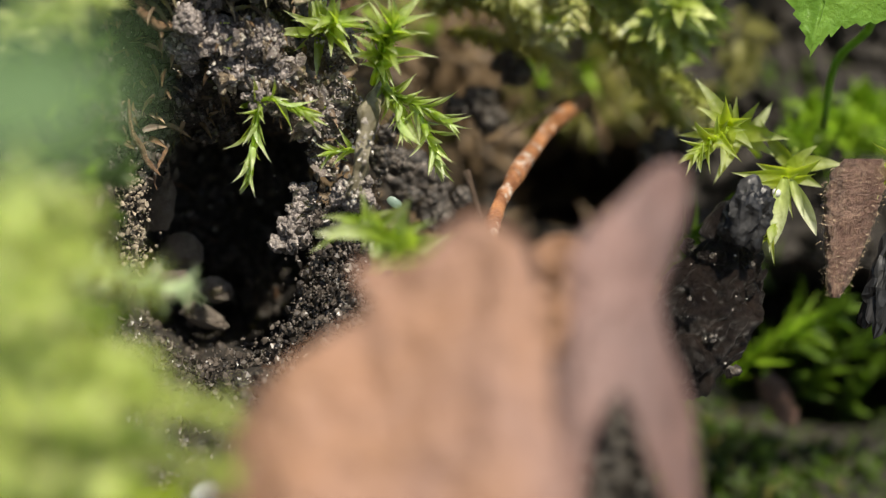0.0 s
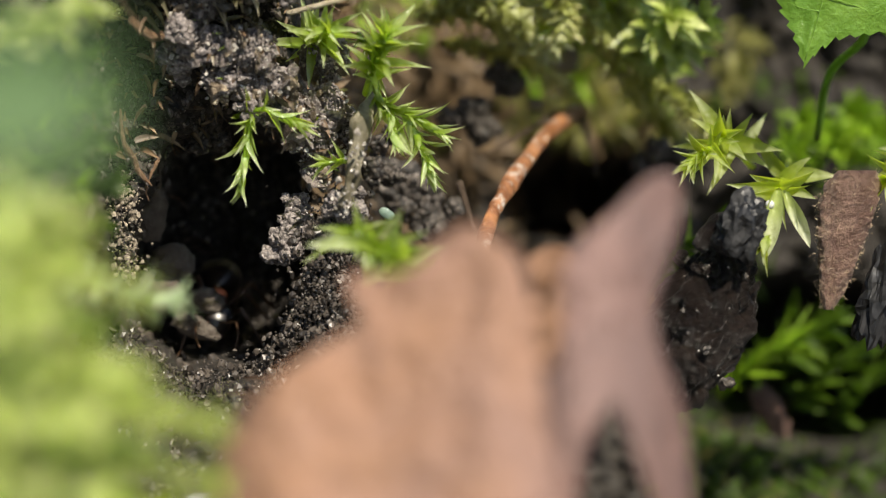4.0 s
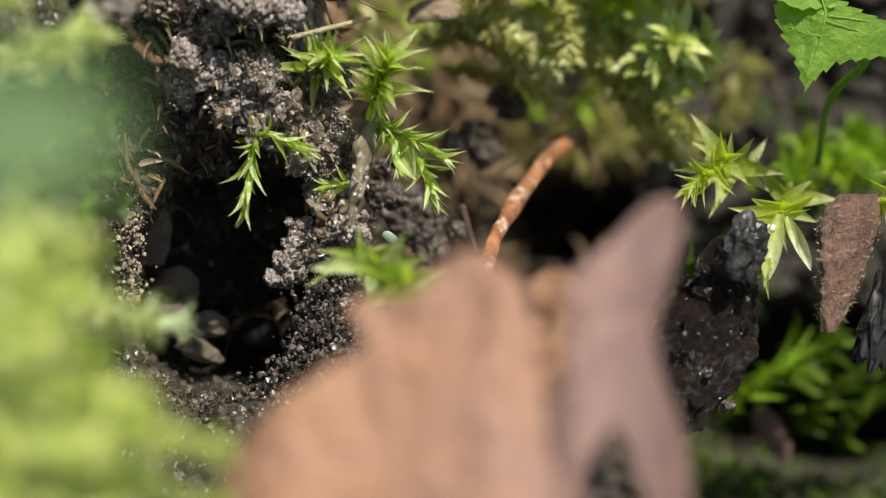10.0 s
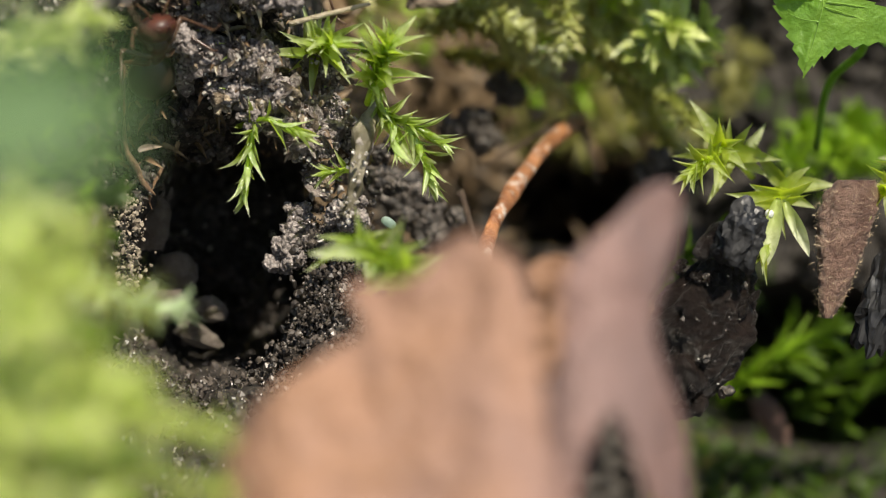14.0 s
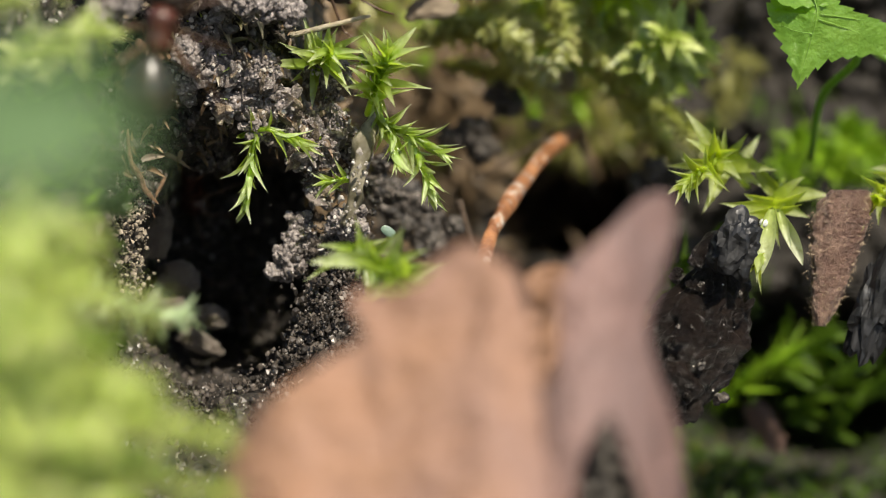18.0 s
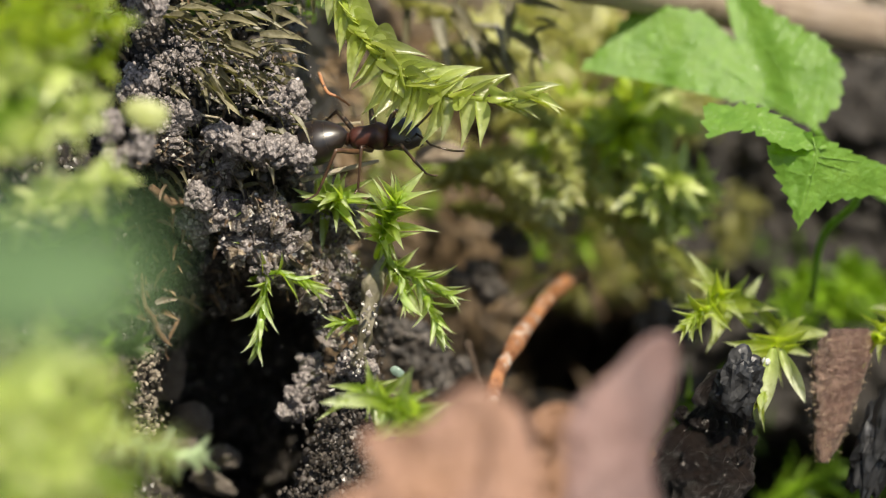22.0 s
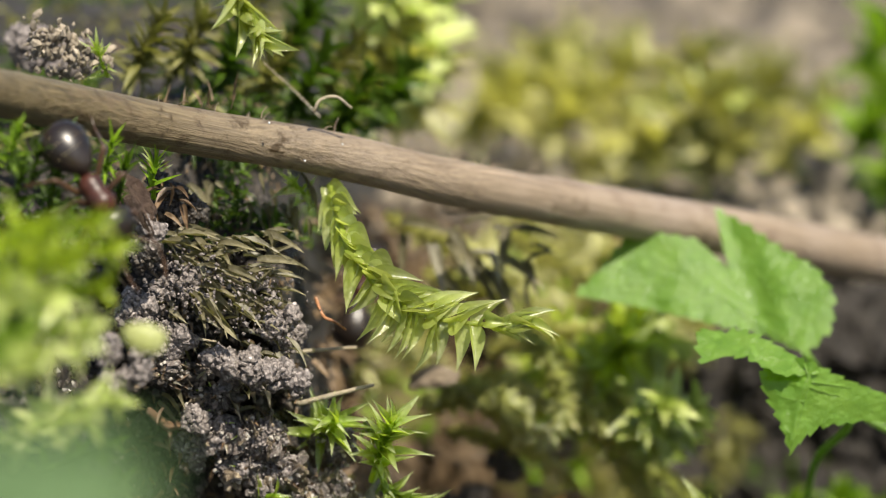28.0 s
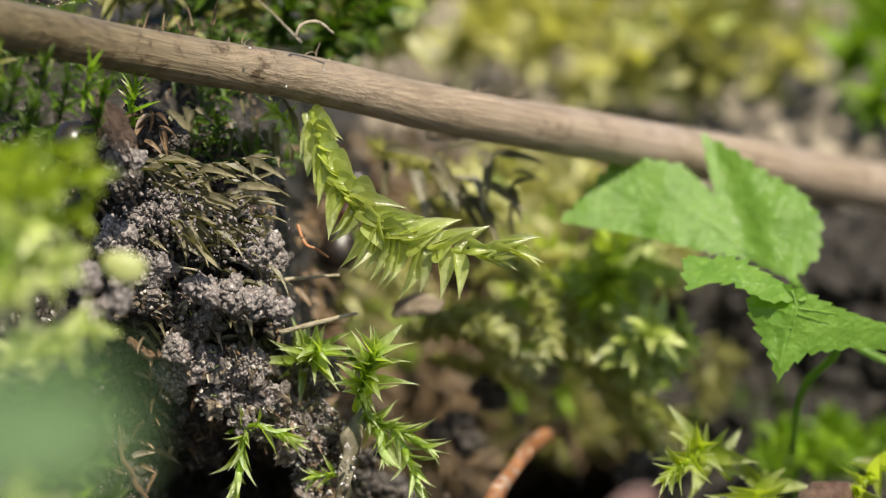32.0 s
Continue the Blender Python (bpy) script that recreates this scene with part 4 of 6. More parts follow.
part("leaf", pebble("leaf", BUD, 6, 4, 0.25, (1, 0.35, 0.62), 0.9, 2), bud, EYE.to_3x3().to_4x4() @ Matrix.Rotation(radians(-14), 4, "Z") @ Matrix.Rotation(radians(-90), 4, "X") @ Matrix.Diagonal((size(42, 0.203), size(42, 0.203), size(42, 0.203), 1)))
pale = thing("broad_leaf", B(-330, 690, 0.090), "broad soft green leaf close to the lens", "leaf")
v, f = lobe(Vector((0, 0, 0)), B(290, 480, 0.090) - B(-330, 690, 0.090), size(270, 0.090), TOWARD + 0.5 * UPWARD, 6, 0.12, 0.02, tooth=0.02, full=0.3)
part("lobe", solid("lobe", v, f, PALE), pale)
v, f = lobe(B(-300, 560, 0.094) - B(-330, 690, 0.090), B(290, 600, 0.096) - B(-330, 690, 0.090), size(270, 0.096), TOWARD + 0.3 * UPWARD, 6, 0.12, 0.02, tooth=0.02, full=0.3)
part("lobe", solid("lobe", v, f, PALE), pale)


# ---- dry brown leaf in front of the hole ----
def dead_leaf_material(name, a, b, dark):
    m, t, p, out = shader(name)
    c = mixed(t, noise_out(t, 90, 4, 0.55, 0.38, 0.62), a, b)
    c = mixed(t, noise_out(t, 420, 5, 0.6, 0.58, 0.75), c, dark)
    t.links.new(c, p.inputs["Base Color"])
    p.inputs["Roughness"].default_value = 0.55
    bumped(t, p, noise_out(t, 700, 5), 0.6, 0.0003)
    return m


RUST = dead_leaf_material("dry_leaf_rust", (0.215, 0.126, 0.100), (0.245, 0.130, 0.078), (0.16, 0.088, 0.063))
PINK = dead_leaf_material("dry_leaf_pinkish", (0.20, 0.113, 0.095), (0.16, 0.102, 0.092), (0.11, 0.071, 0.063))

RIB = dead_leaf_material("dry_leaf_orange", (0.13, 0.058, 0.027), (0.21, 0.11, 0.06), (0.05, 0.026, 0.016))


def sheet(outline, centre, curve, material, rings=18, seed=1, wrinkle=0.0006):
    """A curled sheet inside a closed outline; curve gives the depth at u, v."""
    pts = spline([(*p, 0) for p in list(outline) + [outline[0]]], 96)[:-1, :2]
    n = len(pts)
    verts = []
    for r in range(rings + 1):
        k = r / rings
        for i, p in enumerate(pts):
            q = np.array(centre) + (p - np.array(centre)) * k
            if r == rings:
                q = q + 3.0 * np.array([fractal(i * 0.4, 1, 0, seed), fractal(i * 0.4, 7, 0, seed)])
            d = curve(*q) + wrinkle * float(fractal(q[0] / 60, q[1] / 60, 0, seed, 4))
            verts.append(B(q[0], q[1], d))
    faces = [(r * n + i, r * n + (i + 1) % n, (r + 1) * n + (i + 1) % n, (r + 1) * n + i) for r in range(rings) for i in range(n)]
    base = verts[0]
    return [v - base for v in verts], faces, base


def thick(ob, t):
    m = ob.modifiers.new("thickness", "SOLIDIFY")
    m.thickness, m.offset = t, 0
    return ob


v, f, at = sheet([(360, 1330), (440, 1130), (505, 1030), (600, 960), (672, 912), (640, 862), (655, 838), (700, 842), (760, 822), (800, 775), (850, 757), (900, 785), (932, 818), (950, 870), (964, 940), (975, 1080), (965, 1330)], (790, 1100),
                 lambda u, v: 0.172 + 0.006 * ((u - 760) / 300) ** 2 - 0.00003 * (v - 800) * 0.4 + 0.002 * math.sin(u / 90), RUST, seed=5)
brown = thing("dry_leaf", at, "curled dry rust-brown leaf standing before the ant hole", "leaf")
thick(part("blade", solid("blade", v, f, RUST), brown), 0.00015)
v, f, at2 = sheet([(890, 1330), (950, 1120), (985, 1010), (1008, 930), (1002, 850), (1030, 785), (1065, 755), (1100, 720), (1150, 672), (1190, 672), (1200, 720), (1182, 800), (1152, 890), (1165, 960), (1194, 1040), (1216, 1130), (1228, 1330), (1206, 1330), (1190, 1150), (1160, 1050), (1110, 1035), (1058, 1090), (1030, 1190), (1000, 1330)], (1050, 930),
                  lambda u, v: 0.176 + 0.010 * ((u - 1040) / 200) ** 2 - 0.000012 * (v - 800), PINK, seed=9)
thick(part("flap", solid("flap", [p + at2 - at for p in v], f, PINK), brown, None, "pinkish faded leaf flap"), 0.00015)
v, f, at3 = sheet([(950, 1000), (930, 930), (955, 860), (945, 815), (985, 790), (1020, 800), (1040, 860), (1010, 930), (990, 1000)], (985, 900), lambda u, v: 0.206 + 0.00004 * (u - 985), RIB, seed=13, rings=8, wrinkle=0.0015)
thick(part("rib", solid("rib", [p + at3 - at for p in v], f, RIB), brown), 0.00025)

# ---- orange twig ----
RIND = earth("rotten_rind", (0.004, 0.0028, 0.0022), (0.024, 0.016, 0.012), 700, 0.3, (0.012, 0.0075, 0.0058), 0.0007)
RIND.node_tree.nodes["Principled BSDF"].inputs["Specular IOR Level"].default_value = 0.45
TWIG, t_, p_, o_ = shader("orange_twig_bark")
c_ = mixed(t_, noise_out(t_, 500, 4, 0.6, 0.4, 0.6), (0.17, 0.065, 0.026), (0.36, 0.16, 0.07))
c_ = mixed(t_, noise_out(t_, 700, 6, 0.75, 0.54, 0.62), c_, (0.50, 0.43, 0.37))
t_.links.new(c_, p_.inputs["Base Color"])
p_.inputs["Roughness"].default_value = 0.4
bumped(t_, p_, noise_out(t_, 1500, 4), 0.6, 0.00015)
ROOTLET = earth("rootlet_bark", (0.045, 0.027, 0.016), (0.15, 0.095, 0.058), 900, 0.6, (0.08, 0.05, 0.03), 0.0004)
path = spline([B(868, 800, 0.252), B(884, 742, 0.256), B(908, 695, 0.261), B(948, 635, 0.271), B(988, 588, 0.281), B(1030, 554, 0.290)], 26)
twig = thing("twig", path[0], "thin orange-brown twig with pale flaking bark", "twig")
part("stalk", solid("stalk", *tube(path - path[0], [size(12), size(14), size(15), size(17), size(18)], 12, 0.55, 3), TWIG), twig)
for i, (pts, r) in enumerate((([(1026, 556, 0.288), (1048, 600, 0.294), (1065, 665, 0.292)], 9), ([(1000, 555, 0.288), (930, 600, 0.280), (860, 640, 0.280)], 5), ([(830, 680, 0.262), (845, 730, 0.26), (855, 760, 0.258)], 7))):
    path = spline([B(*p) for p in pts], 12)
    root = thing("rootlet", path[0], "thin brown rootlet hanging in the shade", "root", "brown rootlets")
    part("stalk", solid("stalk", *tube(path - path[0], [size(r), size(r * 0.4)], 7, 0.4, 7 + i), ROOTLET), root)

# ---- black charred bits and the dry scale ----
CHAR = granular("charred_wood", (0.003, 0.003, 0.0034), (0.013, 0.013, 0.0145), 800, (0.006, 0.006, 0.0065), 0.00004, 0.97, 0.38)
FUZZ = island("tan_fuzz", (0.26, 0.18, 0.11), (0.52, 0.40, 0.26), 0.5)
SCALE = earth("reddish_scale", (0.13, 0.066, 0.052), (0.44, 0.28, 0.21), 1300, 0.5, (0.24, 0.135, 0.10), 0.0010)


def lump(name, centre, half, lean, material, label, category, seed, detail=4, rough=0.45, scale=1.6, deep=0.8, octaves=4, facets=False):
    """An irregular lump: half width and height in bank units, lean in degrees."""
    u, v, d = centre
    ob = thing(name, B(u, v, d), label, category)
    me = pebble(name, material, seed, detail, rough, (1, deep * min(half) / half[0], half[1] / half[0]), scale, octaves)
    if facets:
        me.shade_flat()
    r = size(half[0], d)
    m = (EYE.to_3x3().to_4x4() @ Matrix.Rotation(radians(-lean), 4, "Z") @ Matrix.Rotation(radians(-90), 4, "X")) @ Matrix.Diagonal((r, r, r, 1))
    part("body", me, ob, m)
    return ob


lump("charred_flake", (1314, 752, 0.2440), (40, 54), 26, CHAR, "shiny black charred flake under the star moss", "charcoal", 31, 4, 0.95, 1.5, octaves=3, facets=True)
lump("charred_flake", (1556, 850, 0.2500), (38, 112), 14, CHAR, "black charred flake beside the dry scale", "charcoal", 33, 4, 0.95, 1.7, octaves=3, facets=True)


def stub():
    """A rotten stub: a torn sleeve of rind with a rolled lip, and crumbs on it."""
    u0, v0, d0 = 1250, 900, 0.2480
    ob = thing("rotten_stub", B(u0, v0, d0), "dark rotten wood stub with a torn rolled lip", "wood")
    rows, cols = 90, 80
    verts = []
    for i in range(rows):
        t = i / (rows - 1)
        w = float(np.interp(t, [0, 0.12, 0.35, 0.6, 0.85, 1], [30, 54, 84, 92, 72, 40]))
        cu, cv = 1285 - 62 * t, 772 + 262 * t
        a = np.linspace(0, 2 * math.pi, cols, endpoint=False)
        ca, sa = np.cos(a), np.sin(a)
        k = 1 + 0.5 * fractal(t * 3.2, ca * 1.6, sa * 1.6, 8, 5) + 0.34 * np.abs(fractal(t * 7, ca * 3.5, sa * 3.5, 5, 4)) - 0.10 + 0.12 * fractal(t * 26, ca * 14, sa * 14, 6, 2)
        rise = (16 * np.sin(2 * a + 1) + 24 * fractal(ca * 3, sa * 3, 0, 4)) * (1 - t)
        verts += [B(cu + w * k[j] * ca[j], cv + rise[j], d0 - w * k[j] * 0.8 * sa[j] * UNIT * d0) - ob.location for j in range(cols)]
    faces = [(i * cols + j, i * cols + (j + 1) % cols, (i + 1) * cols + (j + 1) % cols, (i + 1) * cols + j) for i in range(rows - 1) for j in range(cols)]
    faces += [tuple(range(cols))[::-1], tuple((rows - 1) * cols + j for j in range(cols))]
    part("rind", solid("rind", verts, faces, RIND), ob)
    # pale grains added in place of the rind's small bright glints
    glint_rnd = random.Random(21)
    for _ in range(9):
        k = glint_rnd.uniform(0.05, 0.9)
        r = size(glint_rnd.uniform(1.0, 2.4))
        at = B(1285 - 62 * k + glint_rnd.uniform(-60, 60), 772 + 262 * k, d0 - 0.0028) - ob.location
        part("glint_grain", pebble("glint_grain", SAND, 3, 2, 0.4), ob, Matrix.Translation(at) @ Matrix.Diagonal((r, r, r, 1)))
    lip = spline([B(1240, 790, 0.2455) - ob.location, B(1262, 752, 0.2450) - ob.location, B(1290, 742, 0.2452) - ob.location, B(1304, 768, 0.2450) - ob.location, B(1330, 800, 0.2452) - ob.location], 26)
    part("lip", solid("lip", *tube(lip, [size(15), size(17), size(13), size(15), size(9)], 12, 0.5, 6), RIND), ob)
    rnd = random.Random(9)
    for i in range(26):
        a, k = rnd.uniform(0.2, 2.9), rnd.uniform(0.05, 1.0)
        r = size(rnd.uniform(5, 14))
        p = B(1285 - 62 * k + 80 * math.cos(a), 772 + 262 * k, d0 - 84 * 0.8 * math.sin(a) * UNIT * d0) - ob.location
        part("crumb", pebble("crumb", (RIND, RIND, DARKCLOD)[i % 3], 70 + i % 5, 3, 0.9, (1, 0.7, 0.6), 1.8, 4), ob, Matrix.Translation(p) @ tumbled(rnd) @ Matrix.Diagonal((r, r, r, 1)))


stub()
lump("rotten_stub", (1205, 1000, 0.247), (56, 66), -20, RIND, "dark rotten wood crumb below the stub", "wood", 36, 4, 0.7, 2.2, octaves=5)


def scale_thing():
    ob = thing("dry_scale", B(1500, 660, 0.251), "reddish-brown fuzzy dry catkin scale", "seed scale")
    bm_v, bm_f = [], []
    rows, cols = 64, 36
    for i in range(rows):
        t = i / (rows - 1)
        w = float(np.interp(t, [0, 0.12, 0.4, 0.7, 0.92, 1], [34, 48, 46, 30, 17, 8]))
        cu, cv = 1506 - 46 * t, 655 + 238 * t
        for j in range(cols):
            a = 2 * math.pi * j / cols
            k = 1 + 0.26 * float(fractal(t * 9, math.cos(a) * 2, math.sin(a) * 2, 3)) + 0.16 * float(fractal(t * 30, math.cos(a) * 7, math.sin(a) * 7, 9, 2))
            bm_v.append(B(cu + w * k * math.cos(a), cv, 0.251 - 0.0016 * k * math.sin(a)) - ob.location)
    bm_f = [(i * cols + j, i * cols + (j + 1) % cols, (i + 1) * cols + (j + 1) % cols, (i + 1) * cols + j) for i in range(rows - 1) for j in range(cols)]
    bm_f += [tuple(range(cols))[::-1], tuple((rows - 1) * cols + j for j in range(cols))]
    part("body", solid("body", bm_v, bm_f, SCALE), ob)
    rnd = random.Random(4)
    vs, fs = [], []
    for _ in range(900):
        i, j = rnd.randrange(1, rows - 1), rnd.randrange(cols)
        p = Vector(bm_v[i * cols + j])
        out = (p - Vector(B(1506 - 46 * i / (rows - 1), 655 + 238 * i / (rows - 1), 0.251) - ob.location)).normalized()
        way = (out + Vector((rnd.uniform(-1, 1), rnd.uniform(-1, 1), rnd.uniform(-1, 1))) * 0.9).normalized()
        q = p + Vector((rnd.uniform(-1, 1), 0, rnd.uniform(-1, 1))) * 0.0001
        side = way.orthogonal() * size(0.4)
        k = len(vs)
        mid = q + way * size(3.4) + Vector((0, 0, size(1.4)))
        vs += [q - side, q + side, mid + side * 0.7, mid - side * 0.7, q + way * size(4.5) + Vector((size(rnd.gauss(0, 4)), 0, size(rnd.gauss(-3, 3))))]
        fs += [(k, k + 1, k + 2, k + 3), (k + 3, k + 2, k + 4)]
    tagged(part("fuzz", solid("fuzz", vs, fs, FUZZ), ob), kind="stuff")


scale_thing()
bead = thing("water_bead", B(1359, 714, 0.2465), "tiny clear bead on the star moss", "droplet")
DROP, t_, p_, o_ = shader("clear_bead")
p_.inputs["Base Color"].default_value = (0.85, 0.86, 0.84, 1)
p_.inputs["Roughness"].default_value = 0.12
p_.inputs["Transmission Weight"].default_value = 0.5
part("body", pebble("body", DROP, 3, 3, 0.1), bead, Matrix.Diagonal((size(8), size(8), size(8), 1)))


# ---- grey crumbly clods ----
def crumb(seed, material=None):
    """A lump grown of rounded lobes, each with smaller grains on it."""
    me = pebble("crumb", material or CLOD, seed, 5, 0.55, (1, 0.85, 0.75), 1.6, 4)
    rnd = np.random.RandomState(seed)
    co = np.empty(len(me.vertices) * 3)
    me.vertices.foreach_get("co", co)
    co = co.reshape(-1, 3)
    way = co / np.linalg.norm(co, axis=1)[:, None]
    grow = 1.0
    for count, small, large, rise in ((26, 0.30, 0.62, 0.75), (150, 0.08, 0.26, 0.42)):
        seeds = rnd.normal(size=(count, 3))
        seeds /= np.linalg.norm(seeds, axis=1)[:, None]
        reach = rnd.uniform(small, large, count)
        gap = np.linalg.norm(way[:, None, :] - seeds[None], axis=2) / reach[None]
        grow = grow + rise * (np.sqrt(np.clip(1 - gap ** 2, 0, 1)) * reach[None]).max(axis=1)
    grow = grow + 0.10 * fractal(co[:, 0] * 7, co[:, 1] * 7, co[:, 2] * 7, seed, 3)
    me.vertices.foreach_set("co", (co * grow[:, None] * 0.85).ravel())
    me.update()
    return me


def clod(u, v, d, w, h, n, label, seed, kinds=None):
    """A clod: several rounded crumbs grown together, each a part."""
    rnd = random.Random(seed)
    ob = thing("soil_clod", B(u, v, d), label, "clod", "crumbly soil clods")
    for i in range(n):
        a, k = rnd.uniform(0, 6.3), math.sqrt(rnd.random())
        pu, pv = u + w * k * math.cos(a), v + h * k * math.sin(a)
        r = size(rnd.uniform(0.45, 0.95) * min(w, h) * 1.25 / math.sqrt(max(1, n / 4)), d)
        place = B(pu, pv, d + rnd.uniform(-0.4, 0.8) * r) - ob.location
        part("crumb", rnd.choice(kinds or CRUMBS), ob, Matrix.Translation(place) @ tumbled(rnd) @ Matrix.Diagonal((r, r, r, 1)))
    return ob


def bead(seed):
    """A rounded ball of soil, dented and set with fine grains."""
    me = pebble("bead", CLOD, seed, 4, 0.8, (1, 0.9, 0.8), 1.7, 4)
    co = np.empty(len(me.vertices) * 3)
    me.vertices.foreach_get("co", co)
    co = co.reshape(-1, 3)
    co = co * (1 + 0.10 * np.abs(fractal(co[:, 0] * 4, co[:, 1] * 4, co[:, 2] * 4, seed, 2)) + 0.05 * fractal(co[:, 0] * 9, co[:, 1] * 9, co[:, 2] * 9, seed + 3, 2))[:, None]
    me.vertices.foreach_set("co", co.ravel())
    me.update()
    return me


BEADS = [bead(40 + i) for i in range(7)]


def beaded_clod(line, wide, n, r, label, seed):
    """A clod of soil balls stuck together along a line, each ball a part."""
    rnd = random.Random(seed)
    path = spline(line, 40)
    u0, v0, d0 = path[20]
    ob = thing("soil_clod", B(u0, v0, d0), label, "clod", "crumbly soil clods")
    for i in range(n):
        u, v, d = path[rnd.randrange(40)]
        a, k = rnd.uniform(0, 6.3), math.sqrt(rnd.random())
        q = size(rnd.uniform(*r), d)
        place = B(u + wide * k * math.cos(a), v + wide * k * math.sin(a), d - (1 - k) * wide * UNIT * d * 0.9) - ob.location
        part("bead", rnd.choice(BEADS), ob, Matrix.Translation(place) @ tumbled(rnd) @ Matrix.Diagonal((q, q * rnd.uniform(0.8, 1.15), q, 1)))
    return ob


beaded_clod([(385, 312, 0.2462), (430, 330, 0.2456), (490, 340, 0.2454), (545, 356, 0.2460)], 22, 34, (12, 22), "grey clod of small soil balls stuck together", 431)
beaded_clod([(478, 268, 0.2470), (510, 262, 0.2468), (535, 246, 0.2466)], 18, 13, (13, 20), "grey clod of small soil balls above the larger one", 432)
beaded_clod([(350, 418, 0.2470), (362, 426, 0.2470)], 12, 8, (14, 22), "round grey soil clod in a hollow", 433)
beaded_clod([(450, 545, 0.2474), (480, 556, 0.2472)], 14, 9, (9, 15), "pale grey crumb above the hanging moss", 434)
beaded_clod([(548, 715, 0.2515), (545, 770, 0.2510), (520, 812, 0.2510)], 27, 40, (10, 18), "pale grey soil clod that hangs in the hole", 436)
CRUMBS = [crumb(60 + i) for i in range(6)]
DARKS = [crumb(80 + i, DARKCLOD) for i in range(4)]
for i, (u, v, d, w, h, n) in enumerate((
        (420, 335, 0.2496, 40, 26, 7), (490, 350, 0.2492, 46, 26, 8), (525, 280, 0.2500, 30, 30, 7),
        (640, 715, 0.2463, 26, 26, 7), (220, 330, 0.228, 40, 60, 10), (90, -240, 0.2620, 60, 50, 12), (250, 230, 0.2448, 40, 30, 8), (310, 290, 0.2463, 36, 30, 8), (330, 190, 0.2468, 50, 24, 8), (240, 80, 0.240, 40, 30, 8))):
    clod(u, v, d, w, h, n, "dull grey crumbly soil behind the clods" if i < 3 else "lump of dry grey soil on the bank", 400 + i)
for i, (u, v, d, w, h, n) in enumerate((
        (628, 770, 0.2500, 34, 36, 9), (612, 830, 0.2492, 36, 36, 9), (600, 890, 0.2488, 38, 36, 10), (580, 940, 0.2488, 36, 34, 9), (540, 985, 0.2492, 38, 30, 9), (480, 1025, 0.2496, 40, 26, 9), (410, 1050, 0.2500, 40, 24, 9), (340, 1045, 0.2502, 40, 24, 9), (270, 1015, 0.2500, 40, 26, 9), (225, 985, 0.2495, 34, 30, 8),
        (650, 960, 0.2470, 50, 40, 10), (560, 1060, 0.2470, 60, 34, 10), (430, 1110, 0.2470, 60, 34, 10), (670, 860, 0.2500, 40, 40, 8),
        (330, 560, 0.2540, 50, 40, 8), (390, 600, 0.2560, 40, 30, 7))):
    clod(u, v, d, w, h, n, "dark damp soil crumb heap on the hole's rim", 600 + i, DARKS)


# ---- flaky dark soil with scraps in it ----
def chips(material, seed):
    out = []
    for i in range(6):
        me = pebble("flake", material, seed + i, 2, 1.0, (1, 0.75, 0.15 + 0.06 * i), 1.5, 4)
        me.shade_flat()
        out.append(me)
    return out


CHIPS = chips(CHIP_GREY, 700) + chips(CHIP_DARK, 710)[:2] + chips(CHIP_TAN, 720) + chips(CHIP_GREY, 730)[:3]
small_scrap = blades("scrap", SCRAP, 0.24, 4, 44, fold=0.3, bend=0.35, broad=0.35, rows=6, cols=3, wave=0.06)
small_green = blades("moss_scrap", MOSS, 0.2, 3, 45, fold=0.4, bend=0.3, broad=0.35, rows=6, cols=3)


GLINTS = [pebble("sand_grain", SAND, 60 + i, 1, 0.9) for i in range(4)]


